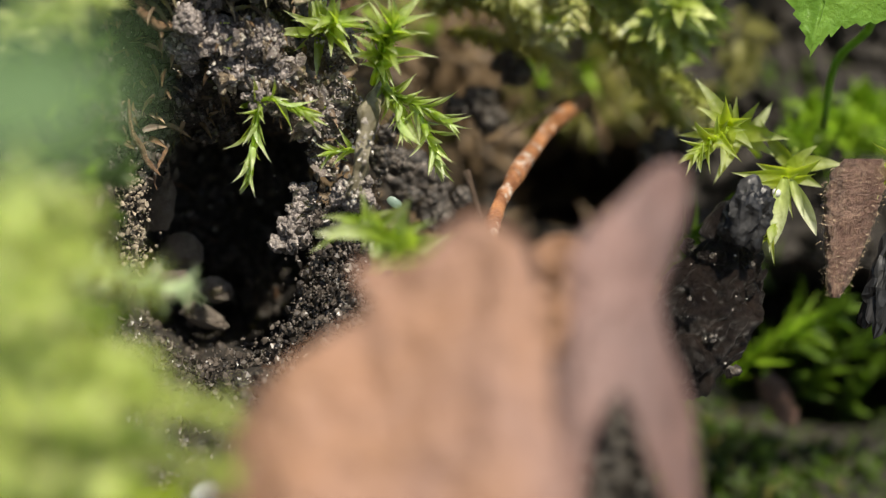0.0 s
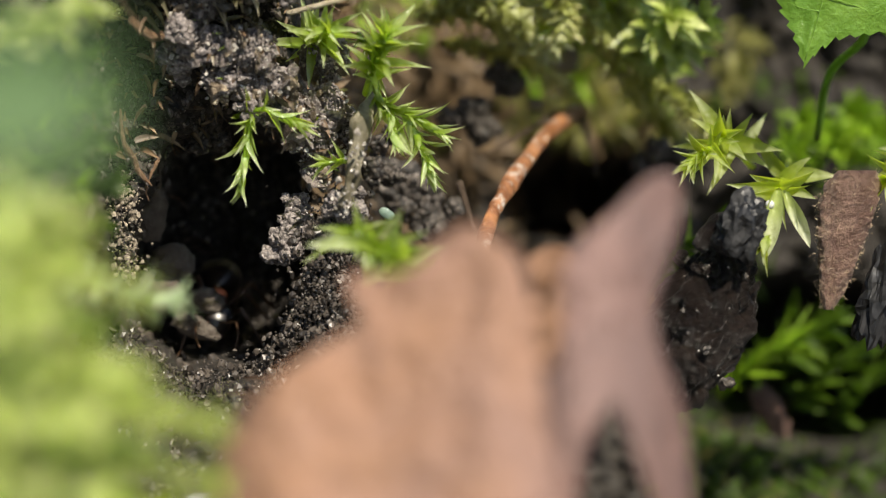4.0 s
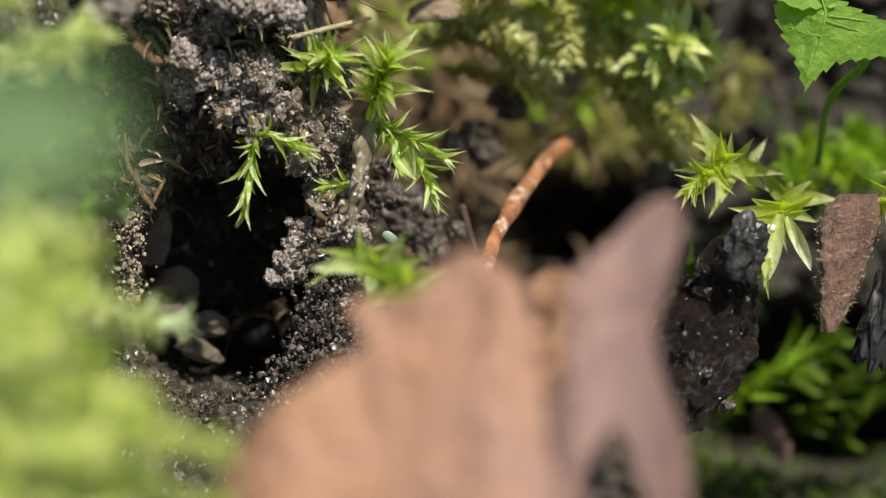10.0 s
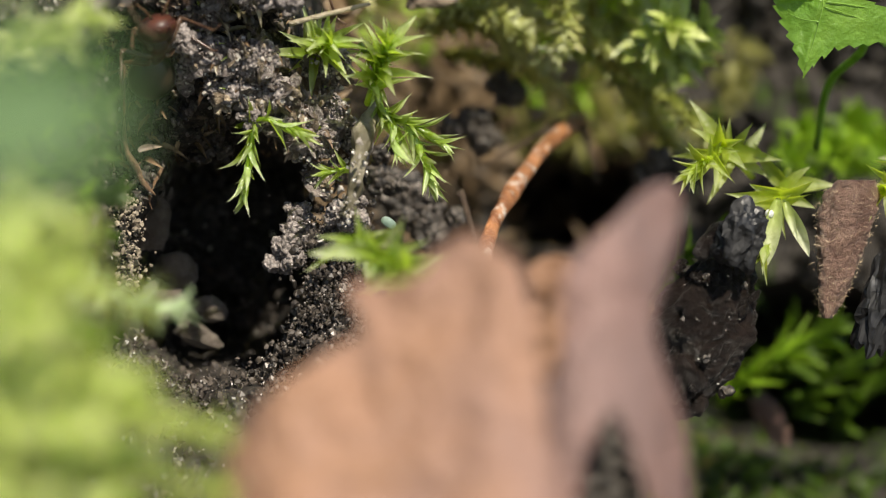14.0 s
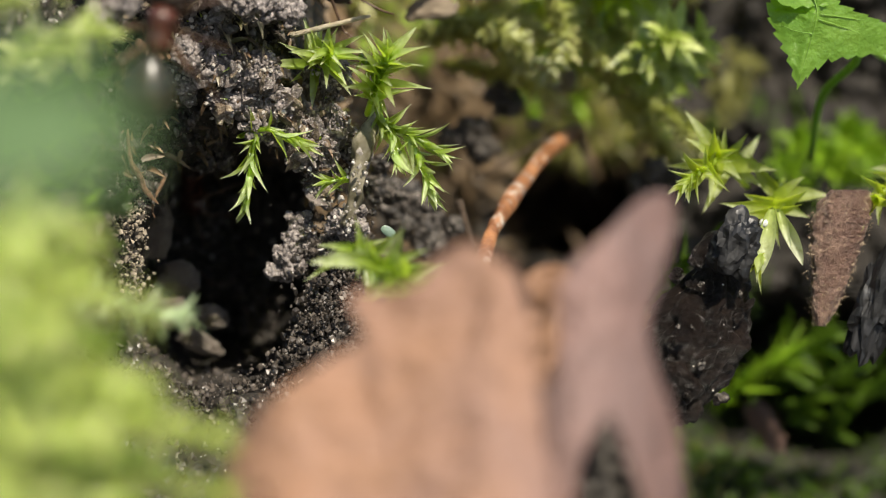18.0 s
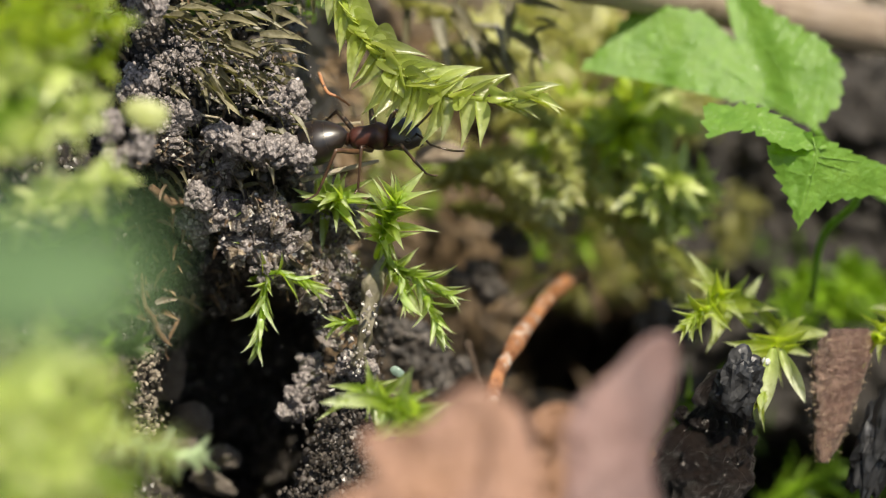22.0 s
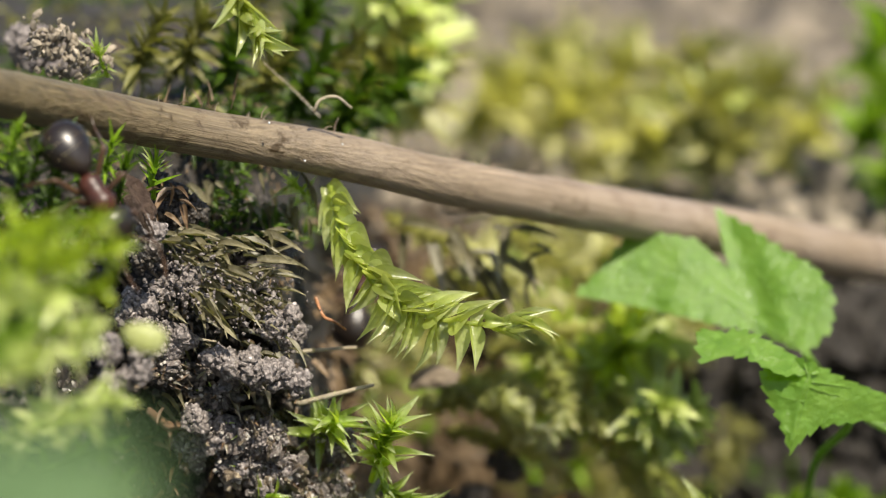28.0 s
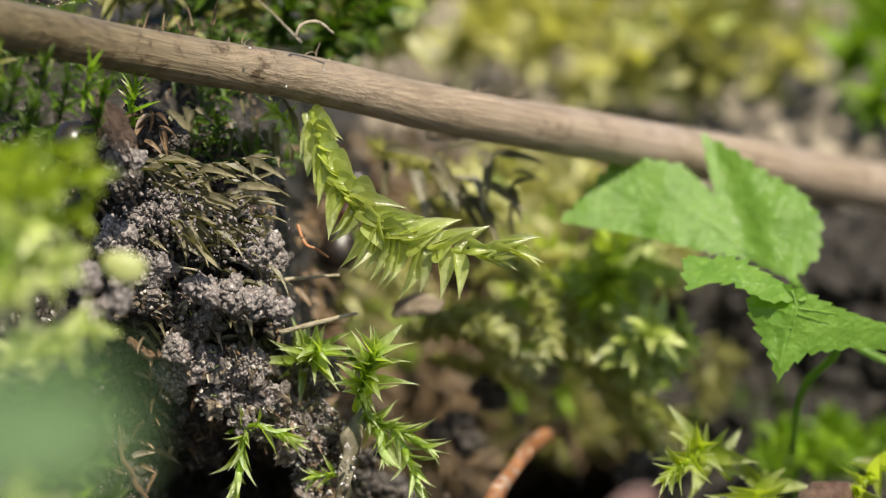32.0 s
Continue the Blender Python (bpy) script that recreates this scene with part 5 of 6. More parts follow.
def soil_heap(u, v, d, w, h, n, label, seed):
    """A dark lump of soil set with flakes, grit and bits of dead moss."""
    rnd = random.Random(seed)
    ob = thing("soil_clod", B(u, v, d), label, "clod", "flaky soil clods")
    r = size(min(w, h), d)
    m = EYE.to_3x3().to_4x4() @ Matrix.Diagonal((r * w / min(w, h), r * h / min(w, h), r, 1))
    # above v 440 core and grit are dark, shade of the clods' gaps as colour
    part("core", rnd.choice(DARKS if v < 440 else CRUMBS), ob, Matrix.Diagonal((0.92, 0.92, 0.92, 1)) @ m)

    def spot():
        a, k = rnd.uniform(0, 6.3), math.sqrt(rnd.random())
        return B(u + 1.08 * w * k * math.cos(a), v + 1.08 * h * k * math.sin(a), d - 1.5 * r * math.sqrt(max(0.05, 1.05 - k * k)) + rnd.uniform(-0.1, 0.25) * r) - ob.location

    for _ in range(n):
        s = size(rnd.choice((4, 5, 6, 7, 8, 10, 12, 15, 19)), d)
        part("flake", rnd.choice(CHIPS), ob, Matrix.Translation(spot()) @ tumbled(rnd) @ Matrix.Diagonal((s, s, s, 1)))
    for _ in range(5):
        s = size(rnd.uniform(16, 40), d)
        way = Vector((rnd.gauss(0.2, 1), rnd.gauss(0, 0.4), rnd.gauss(-0.4, 0.6)))
        part("scrap", rnd.choice(small_scrap), ob, Matrix.Translation(spot()) @ (frame_along(way, TOWARD) @ Matrix.Diagonal((s, s, s))).to_4x4())
    for _ in range(2):
        s = size(rnd.uniform(10, 22), d)
        way = Vector((rnd.gauss(0, 1), rnd.gauss(-0.4, 0.4), rnd.gauss(0.2, 0.6)))
        part("moss_scrap", rnd.choice(small_green), ob, Matrix.Translation(spot()) @ (frame_along(way, TOWARD) @ Matrix.Diagonal((s, s, s))).to_4x4())
    for _ in range(14):
        s = size(rnd.uniform(1.6, 5.5), d)
        part("sand_grain", rnd.choice(GLINTS), ob, Matrix.Translation(spot() + TOWARD * size(3)) @ tumbled(rnd) @ Matrix.Diagonal((s, s, s, 1)))
    grains = [pebble("grit", GRIT, seed + i, 1, 0.95, (1, 0.75, 0.5)) for i in range(5)]
    poses = []
    for _ in range(170):
        s = size(rnd.uniform(1.6, 4.5), d)
        poses.append(Matrix.Translation(spot()) @ tumbled(rnd) @ Matrix.Diagonal((s, s, s, 1)))
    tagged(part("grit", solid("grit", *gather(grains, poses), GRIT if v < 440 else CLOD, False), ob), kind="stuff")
    return ob


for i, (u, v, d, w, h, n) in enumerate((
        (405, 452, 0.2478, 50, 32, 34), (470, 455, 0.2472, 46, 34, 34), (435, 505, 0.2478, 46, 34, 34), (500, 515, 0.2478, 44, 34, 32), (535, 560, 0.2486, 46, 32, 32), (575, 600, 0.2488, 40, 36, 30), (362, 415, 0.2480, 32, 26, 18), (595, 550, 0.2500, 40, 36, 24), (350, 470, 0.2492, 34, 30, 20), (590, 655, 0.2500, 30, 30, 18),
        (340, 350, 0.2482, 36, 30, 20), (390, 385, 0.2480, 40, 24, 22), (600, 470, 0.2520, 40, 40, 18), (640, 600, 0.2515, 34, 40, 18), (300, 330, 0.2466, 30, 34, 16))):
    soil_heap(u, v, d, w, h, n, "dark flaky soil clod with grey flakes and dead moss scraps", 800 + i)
for i, (u, v, d) in enumerate(((1372, 690, 0.2466), (1386, 694, 0.2470), (1380, 690, 0.2474))):
    leaf = thing("star_moss_leaf", B(u, v, d), "broad pale silvery star moss leaf hanging down", "moss", "pale hanging leaves")
    way = (B(1350, 812, 0.2462), B(1408, 760, 0.2466), B(1430, 790, 0.2480))[i] - B(u, v, d)
    k = way.length
    part("blade", blades("blade", SILVER, 0.22, 1, 50 + i, turn=0.3, fold=0.5, bend=0.12, broad=0.7, taper=0.9)[0], leaf, (frame_along(way, TOWARD) @ Matrix.Diagonal((k, k, k))).to_4x4())

BURROW = earth("burrow_earth", (0.10, 0.062, 0.042), (0.30, 0.20, 0.145), 900, 0.6, (0.19, 0.12, 0.085), 0.0005)
WALL_EARTH = earth("grey_brown_earth", (0.10, 0.078, 0.060), (0.22, 0.185, 0.15), 900, 0.85, (0.155, 0.125, 0.10), 0.0004)
for i, (u, v, d, w, h) in enumerate(((292, 660, 0.2580, 26, 60), (300, 740, 0.2580, 28, 50), (338, 818, 0.2600, 40, 34), (318, 870, 0.2600, 40, 40), (400, 886, 0.2610, 32, 22), (380, 930, 0.2600, 44, 18))):
    lump("burrow_lump", (u, v, d), (w, h), 20 * (i % 3) - 14, WALL_EARTH, "grey-brown earth lump on the ant hole's inner wall", "clod", 900 + i, 4, 0.5, 1.5, octaves=4)
for i, (u, v, d, w, h) in enumerate(((400, 660, 0.2780, 46, 40), (430, 760, 0.2800, 40, 60), (480, 860, 0.2800, 50, 40))):
    lump("burrow_lump", (u, v, d), (w, h), 20 * (i % 3) - 14, BURROW, "reddish-brown earth lump deep inside the ant hole", "clod", 910 + i, 4, 0.7, 1.8, octaves=5)
for i, (u, v, d, w, h, n) in enumerate(((236, 62, 0.2440, 34, 36, 22), (292, 20, 0.2475, 34, 30, 18), (250, 128, 0.2450, 30, 34, 20), (330, 60, 0.2490, 36, 34, 18))):
    clod(u, v, d, w, h, n // 2, "dark soil lump with rotten scraps under the reed", 970 + i, DARKS)
umber = blades("leaf", DARKOLIVE, 0.24, 4, 47, fold=0.3, bend=0.3, broad=0.35, rows=5, cols=2)
for i, (u, v, d) in enumerate(((330, -260, 0.266), (400, -230, 0.268), (470, -200, 0.268), (540, -190, 0.270), (600, -220, 0.274), (520, -270, 0.276), (430, -300, 0.274), (620, -150, 0.272), (250, -250, 0.262), (690, -170, 0.280))):
    bushy("moss_clump", [(u - 20, v + 70, d + 0.004), (u, v + 20, d), (u + 30, v - 30, d)], (umber, df0)[i % 2], [50, 70, 60], 44, (70, 40), "dark olive moss clump above the reed", 7, 950 + i, 6, group="dark moss above the reed")


# ---- rotten chunk and a fresh tuft under the reed ----
ROTTEN = earth("rotten_brown_wood", (0.045, 0.025, 0.018), (0.24, 0.16, 0.115), 1200, 0.5, (0.11, 0.065, 0.045), 0.0008)
chunk = lump("rotten_chunk", (236, 34, 0.2400), (28, 58), -34, ROTTEN, "rotten brown plant chunk under the reed", "wood", 61, 5, 0.8, 1.8, octaves=5)
for i in range(5):
    fibre = spline([B(196 + 9 * i, -18 + 6 * i, 0.2384), B(218 + 9 * i, 24 + 6 * i, 0.2378), B(240 + 9 * i, 72 + 5 * i, 0.2384)], 12)
    part("fibre", solid("fibre", *tube(fibre - np.array(chunk.location), [size(2), size(3.4), size(1.5)], 7, 0.6, 40 + i), ROTTEN), chunk)
shoot("moss_tuft", [(276, 30, 0.2440), (273, 0, 0.2425), (277, -26, 0.2420)], needles_dark, [50, 60, 54], 14, (58, 30), "fresh green moss tuft beside the rotten chunk", 4, 68, 4, group=MG)

# ---- gritty rim round the hole, and litter ----
def patch(name, label, category, material, n, line, spread, sizes, seed, squash=(1, 0.75, 0.55)):
    """Loose grains heaped along a line of the bank, as one object."""
    rnd = random.Random(seed)
    path = spline([(*p,) for p in line], 60)
    meshes = [pebble(name, material, seed + i, 1, 0.95, squash) for i in range(8)]
    poses = []
    for _ in range(n):
        u, v, d = path[rnd.randrange(len(path))]
        u, v = u + rnd.gauss(0, spread), v + rnd.gauss(0, spread)
        r = size(sizes[0] * (sizes[1] / sizes[0]) ** (rnd.random() ** 1.6), d) / 2
        poses.append(Matrix.Translation(B(u, v, d + rnd.gauss(0, 0.0008))) @ tumbled(rnd) @ Matrix.Diagonal((r, r, r, 1)))
    return tagged(new(name, solid(name, *gather(meshes, poses), material, False)), label, category, kind="stuff")


RIM = [(225, 985, 0.249), (300, 1025, 0.2495), (380, 1052, 0.2495), (450, 1040, 0.2490), (520, 1000, 0.2485), (568, 940, 0.248), (600, 870, 0.248), (628, 790, 0.249)]
patch("rim_grit", "dark gritty soil heaped round the ant hole", "grit", GRIT, 3000, RIM, 22, (4, 22), 61)
patch("rim_sand", "glassy sand grains on the hole's rim", "sand", SAND, 70, RIM, 22, (5, 12), 62)
patch("pillar_grit", "dark gritty soil pillar beside the hole", "grit", GRIT, 2200, [(632, 730, 0.2495), (615, 800, 0.248), (612, 880, 0.2475), (630, 960, 0.246)], 28, (4, 22), 63)
patch("crust_grit", "tan mossy crust on the hole's wall", "grit", GRAVEL, 420, [(252, 690, 0.2482), (258, 730, 0.2482), (264, 780, 0.2484), (262, 820, 0.2486), (268, 850, 0.2486)], 13, (4, 17), 60)
patch("wall_grit", "tan soil crumbs on the hole's left wall", "grit", GRIT, 140, [(215, 330, 0.236), (225, 480, 0.240), (228, 650, 0.245), (232, 760, 0.248), (246, 800, 0.2485)], 12, (3, 12), 64)


def carpet(name, meshes, n, box, lengths, seed, label, category, keep=None, fall=0.5, lift=0.002):
    """Small leaves and scraps lying and standing all over a stretch of the bank, as one object."""
    rnd = random.Random(seed)
    uv = [(rnd.uniform(box[0], box[1]), rnd.uniform(box[2], box[3])) for _ in range(n)]
    ds = depth([p[0] for p in uv], [p[1] for p in uv])
    poses = []
    for (u, v), d in zip(uv, ds):
        if keep and not keep(u, v):
            continue
        way = ACROSS * rnd.gauss(0.3, 0.7) + UPWARD * rnd.gauss(-fall, 0.7) + TOWARD * rnd.uniform(-0.1, 0.9)
        k = size(rnd.uniform(*lengths), d)
        m = frame_along(way, TOWARD + 0.5 * UPWARD + Vector((rnd.gauss(0, 0.5), rnd.gauss(0, 0.5), rnd.gauss(0, 0.5)))) @ Matrix.Diagonal((k, k, k))
        poses.append(Matrix.Translation(B(u, v, d - rnd.uniform(0, lift))) @ m.to_4x4())
    return tagged(new(name, solid(name, *gather(meshes, poses), meshes[0].materials[0])), label, category, kind="stuff")


def mossy(u, v):
    return vnoise(u / 120, v / 120, 0, 91) > -0.15 and not (900 < u < 1150 and 620 < v < 780)


bf = blades("leaf", LITTER, 0.30, 4, 19, fold=0.3, bend=0.35, broad=0.35, rows=5, cols=2)
df = blades("leaf", DARKMOSS, 0.26, 4, 26, fold=0.3, bend=0.25, broad=0.35, rows=5, cols=2)
do = blades("leaf", DARKOLIVE, 0.28, 4, 27, fold=0.3, bend=0.3, broad=0.35, rows=5, cols=2)
carpet("moss_carpet", of, 1300, (640, 1330, 60, 340), (24, 56), 70, "yellow-olive moss tips on the bank", "moss", mossy, lift=0.008)
carpet("low_olive_moss", do, 260, (1230, 1720, 1090, 1320), (12, 32), 80, "olive moss tips low on the bank", "moss", mossy, lift=0.003)
# low_moss: the corner's dim light is put into the dark leaf colour
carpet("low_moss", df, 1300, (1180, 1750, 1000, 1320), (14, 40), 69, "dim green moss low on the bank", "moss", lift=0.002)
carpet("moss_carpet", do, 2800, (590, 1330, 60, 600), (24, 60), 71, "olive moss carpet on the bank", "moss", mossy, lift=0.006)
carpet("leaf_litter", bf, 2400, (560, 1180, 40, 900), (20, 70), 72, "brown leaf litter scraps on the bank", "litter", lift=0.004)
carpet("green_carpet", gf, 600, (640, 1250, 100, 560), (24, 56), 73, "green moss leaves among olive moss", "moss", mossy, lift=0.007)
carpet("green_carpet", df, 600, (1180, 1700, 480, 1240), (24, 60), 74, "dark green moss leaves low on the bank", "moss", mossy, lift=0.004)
carpet("far_moss", goldf, 1500, (780, 1400, -260, -20), (30, 90), 75, "yellow-green moss far up the bank", "moss", lambda u, v: vnoise(u / 90, v / 70, 0, 95) > 0.25, lift=0.01)
carpet("stem_moss", df, 3000, (-60, 590, -360, 110), (14, 42), 76, "dark green moss round the reed", "moss", lambda u, v: vnoise(u / 80, v / 70, 0, 96) > -0.1, fall=0.0, lift=0.003)
carpet("stem_olive_moss", do, 600, (-60, 640, -380, -60), (14, 44), 79, "olive moss above the reed", "moss", lambda u, v: vnoise(u / 80, v / 70, 0, 97) > -0.2, fall=0.2, lift=0.006)
carpet("soil_litter", bf, 700, (200, 560, -320, 640), (10, 30), 77, "brown plant scraps in the soil", "litter", lift=0.001)


# ---- dry olive blades layered above the clods ----
straw = blades("leaf", STRAW, 0.19, 8, 20, fold=0.45, bend=0.3, broad=0.30, wave=0.10)
litter = blades("leaf", LITTER, 0.22, 5, 30, fold=0.35, bend=0.35, broad=0.35, wave=0.04)
scrap = blades("leaf", DEAD, 0.22, 5, 24, fold=0.35, bend=0.35, broad=0.35, wave=0.04)


def dry_tuft(label, box, n, lengths, way, meshes, d, seed, loose=0.25):
    rnd = random.Random(seed)
    base = B((box[0] + box[1]) / 2, (box[2] + box[3]) / 2, d)
    ob = thing("dry_moss_tuft", base, label, "dry moss", "dry moss tufts")
    for _ in range(n):
        u, v = rnd.uniform(box[0], box[1]), rnd.uniform(box[2], box[3])
        w = ACROSS * way[0] + UPWARD * way[1] + TOWARD * way[2] + Vector((rnd.gauss(0, loose), rnd.gauss(0, loose), rnd.gauss(0, loose)))
        k = size(rnd.uniform(*lengths))
        m = frame_along(w, UPWARD + TOWARD * rnd.uniform(0, 1.2)) @ Matrix.Diagonal((k, k, k))
        part("blade", rnd.choice(meshes), ob, Matrix.Translation(B(u, v, d + rnd.uniform(-0.0015, 0.0025)) - base) @ m.to_4x4())
    return ob


dry_tuft("layered olive-brown dry moss blades above the clods", (270, 490, 80, 250), 90, (28, 84), (1, -0.15, 0.1), straw, 0.2462, 81, 0.58)
broad = blades("leaf", STRAW, 0.14, 8, 46, turn=1.6, fold=0.5, bend=0.2, broad=0.4, wave=0.28, taper=0.8)
dry_tuft("broad olive withered moss leaves above the clods", (280, 480, 80, 215), 40, (34, 92), (1, -0.02, 0.0), broad, 0.2468, 93, 0.32)
dry_tuft("thick olive withered leaf that bends over the clods", (345, 362, 196, 214), 4, (84, 104), (0.72, -0.72, 0.2), broad, 0.2440, 94, 0.1)
dry_tuft("short grey-olive dry blades between the crumbs", (280, 520, 190, 420), 50, (22, 64), (0.8, -0.25, 0.3), straw, 0.2472, 82, 0.5)
dry_tuft("brown curled scraps under the reed", (200, 300, -20, 110), 12, (20, 48), (0.5, -0.7, 0.4), litter, 0.2430, 83, 0.5)
dry_tuft("brown dry scraps on the hole's upper edge", (290, 400, 500, 610), 14, (34, 80), (0.3, -0.7, 0.3), litter, 0.2520, 84, 0.6)
rags = blades("leaf", SCRAP, 0.24, 6, 33, fold=0.4, bend=0.4, broad=0.35, wave=0.06)
dry_tuft("tan dead moss scraps hanging at the soil's edge", (262, 345, 390, 560), 9, (20, 50), (0.35, -0.8, 0.2), rags, 0.2472, 78, 0.5)
dry_tuft("rotten brown scraps under the reed", (205, 330, -10, 120), 18, (24, 60), (0.5, -0.5, 0.3), rags, 0.2438, 92, 1.0)
dry_tuft("pale dry moss leaves hanging on the hole's wall", (270, 310, 580, 640), 2, (34, 50), (0.7, 0.6, 0.2), rags, 0.2480, 85, 0.6)
dry_tuft("brown dry scraps among the crumbs", (300, 500, 340, 470), 16, (30, 70), (0.4, -0.5, 0.6), scrap, 0.2490, 86, 0.6)
dry_tuft("olive moss remains below the reed", (330, 560, -20, 70), 20, (40, 90), (0.3, -0.9, 0.2), straw, 0.2540, 87, 0.4)
dry_tuft("dry brown blades behind the feathery moss", (700, 950, 60, 170), 26, (60, 140), (0.6, -0.5, 0.3), straw, 0.2720, 88, 0.5)
dry_tuft("reddish hair blades standing on the reed", (280, 420, -150, -130), 10, (30, 56), (0.15, 1, 0.1), blades("leaf", LITTER, 0.10, 3, 25, fold=0.2, bend=0.2, broad=0.25), 0.2500, 89, 0.25)


def strand(name, pts, r, material, label, category, group="", rough=0.3, seed=3, sides=7):
    path = spline([B(*p) for p in pts], 22)
    ob = thing(name, path[0], label, category, group)
    part("stalk", solid("stalk", *tube(path - path[0], [size(k) for k in r], sides, rough, seed), material), ob)
    return ob


GRAVEL_LUMP = earth("tan_stone", (0.20, 0.15, 0.10), (0.44, 0.35, 0.25), 700, 0.6, (0.30, 0.23, 0.16), 0.0004)
CANE = earth("pale_straw", (0.30, 0.26, 0.18), (0.60, 0.55, 0.44), 900, 0.4, (0.40, 0.33, 0.22), 0.0002)
ROOT = earth("brown_root", (0.10, 0.055, 0.03), (0.30, 0.19, 0.11), 1100, 0.5, (0.2, 0.11, 0.06), 0.0003)
strand("straw_piece", [(500, 305, 0.2520), (560, 300, 0.2525), (640, 293, 0.2530)], [3.5, 4, 2.5], CANE, "thin pale straw lying across the clods", "straw")
strand("straw_piece", [(535, 395, 0.2490), (600, 378, 0.2482), (672, 360, 0.2485)], [5, 5, 3], CANE, "short pale straw behind the moss", "straw")
strand("root_hair", [(566, 205, 0.2490), (580, 238, 0.2482), (600, 248, 0.2482), (620, 262, 0.2490)], [3, 3, 2], TWIG, "thin orange root hair", "root", "brown rootlets")
strand("root_hair", [(268, 408, 0.2470), (300, 432, 0.2475), (340, 440, 0.2480), (380, 462, 0.2485)], [8, 10, 9, 6], ROOT, "knobbly tan rootlet on the soil edge", "root", "brown rootlets", 0.6)
strand("root_hair", [(252, 560, 0.2470), (256, 610, 0.2472), (272, 640, 0.2475), (284, 668, 0.2478), (306, 690, 0.2480)], [2, 5, 7, 5, 1.5], ROOT, "yellowish curled dry leaf on the hole's wall", "root", "brown rootlets", 0.7)
strand("root_hair", [(318, 640, 0.2520), (296, 690, 0.2500), (300, 715, 0.2500)], [4, 3, 1], ROOT, "brown curled scrap at the hole", "root", "brown rootlets", 0.6)
strand("root_hair", [(285, 280, 0.2460), (320, 276, 0.2462), (390, 285, 0.2465)], [2, 2.5, 2], CANE, "pale root hair across the crumbs", "root", "brown rootlets")
strand("dead_stalk", [(684, 536, 0.2505), (664, 580, 0.2470), (652, 640, 0.2450), (642, 690, 0.2448), (634, 724, 0.2450)], [14, 15, 16, 13, 17], blade("dead_stalk", (0.085, 0.075, 0.045), (0.29, 0.26, 0.19), (0.27, 0.25, 0.15), 0.25, 0.6, True, coat=0.05), "dead brown moss stalk with clear cells", "stalk", "", 1.0, 9, 16)
strand("curled_tendril", [(560, -128, 0.2480), (572, -150, 0.2478), (600, -155, 0.2480), (628, -135, 0.2490)], [2.5, 3.4, 3.2, 2.5], CANE, "curled dry tendril on the reed", "tendril")
strand("root_hair", [(470, -215, 0.256), (520, -170, 0.258), (572, -118, 0.258)], [1.5, 1.6, 1.5], CANE, "thin pale fibre above the reed", "root", "brown rootlets")
patch("stalk_sand", "clear grains stuck on the dead stalk", "sand", SAND, 46, [(655, 600, 0.2436), (645, 660, 0.2432), (632, 715, 0.2432), (628, 728, 0.2432)], 11, (5, 18), 66)
patch("pale_crumbs", "pale stony crumbs above the reed", "grit", GRAVEL, 200, [(60, -250, 0.250), (110, -235, 0.250), (150, -215, 0.250)], 24, (8, 26), 67)
for i, (u, v, d, w, h) in enumerate(((780, 345, 0.2720, 46, 20), (830, 30, 0.275, 40, 22), (960, 545, 0.288, 12, 11), (1000, 470, 0.292, 30, 20))):
    lump("stone", (u, v, d), (w, h), 8 * (i % 3) - 6, GRAVEL_LUMP, "tan pebble lying on the bank", "stone", 500 + i, 4, 0.55, 1.4)
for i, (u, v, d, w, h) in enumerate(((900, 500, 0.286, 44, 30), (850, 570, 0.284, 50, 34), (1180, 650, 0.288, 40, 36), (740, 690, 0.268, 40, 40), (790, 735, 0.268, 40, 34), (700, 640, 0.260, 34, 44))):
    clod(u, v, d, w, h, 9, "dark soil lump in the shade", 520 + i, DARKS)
patch("tuft_grit", "grey crumbs caught in the dry blades", "grit", CLOD, 520, [(270, 250, 0.2460), (310, 160, 0.2458), (400, 195, 0.2458), (500, 250, 0.2458)], 34, (4, 16), 68)
lump("leaf_scrap", (1367, 1068, 0.2990), (22, 46), -35, SCALE, "pinkish-brown dry leaf scrap low on the bank", "leaf scrap", 541, 4, 0.6, 1.6)
PALE_STONE = earth("pale_grey_stone", (0.34, 0.35, 0.35), (0.56, 0.57, 0.58), 500, 0.6, (0.44, 0.45, 0.46), 0.0003)
lump("stone", (408, 1246, 0.2250), (44, 30), 12, PALE_STONE, "pale grey pebble beside the brown leaf", "stone", 542, 4, 0.4, 1.2)
# droplets on the reed
for i, (u, v, d, r) in enumerate(((40, -140, 0.2362, 4), (335, -95, 0.2428, 4), (612, -70, 0.2476, 2), (480, -108, 0.2452, 2.5), (545, -40, 0.2472, 2))):
    q = thing("water_bead", B(u, v, d), "tiny clear droplet on the dry reed", "droplet", "droplets on the reed")
    part("body", pebble("body", DROP, 3 + i, 3, 0.1), q, Matrix.Diagonal((size(r, d), size(r, d), size(r, d), 1)))
q = thing("water_bead", B(706, 734, 0.2470), "pale teal translucent scrap on the moss", "droplet")
part("body", pebble("body", blade("teal_scrap", (0.26, 0.36, 0.30), (0.34, 0.44, 0.36), (0.3, 0.45, 0.36), 0.5, 0.2, True), 8, 3, 0.2, (1.0, 0.25, 0.6)), q, Matrix.Rotation(0.7, 4, "Y") @ Matrix.Diagonal((size(15), size(15), size(15), 1)))


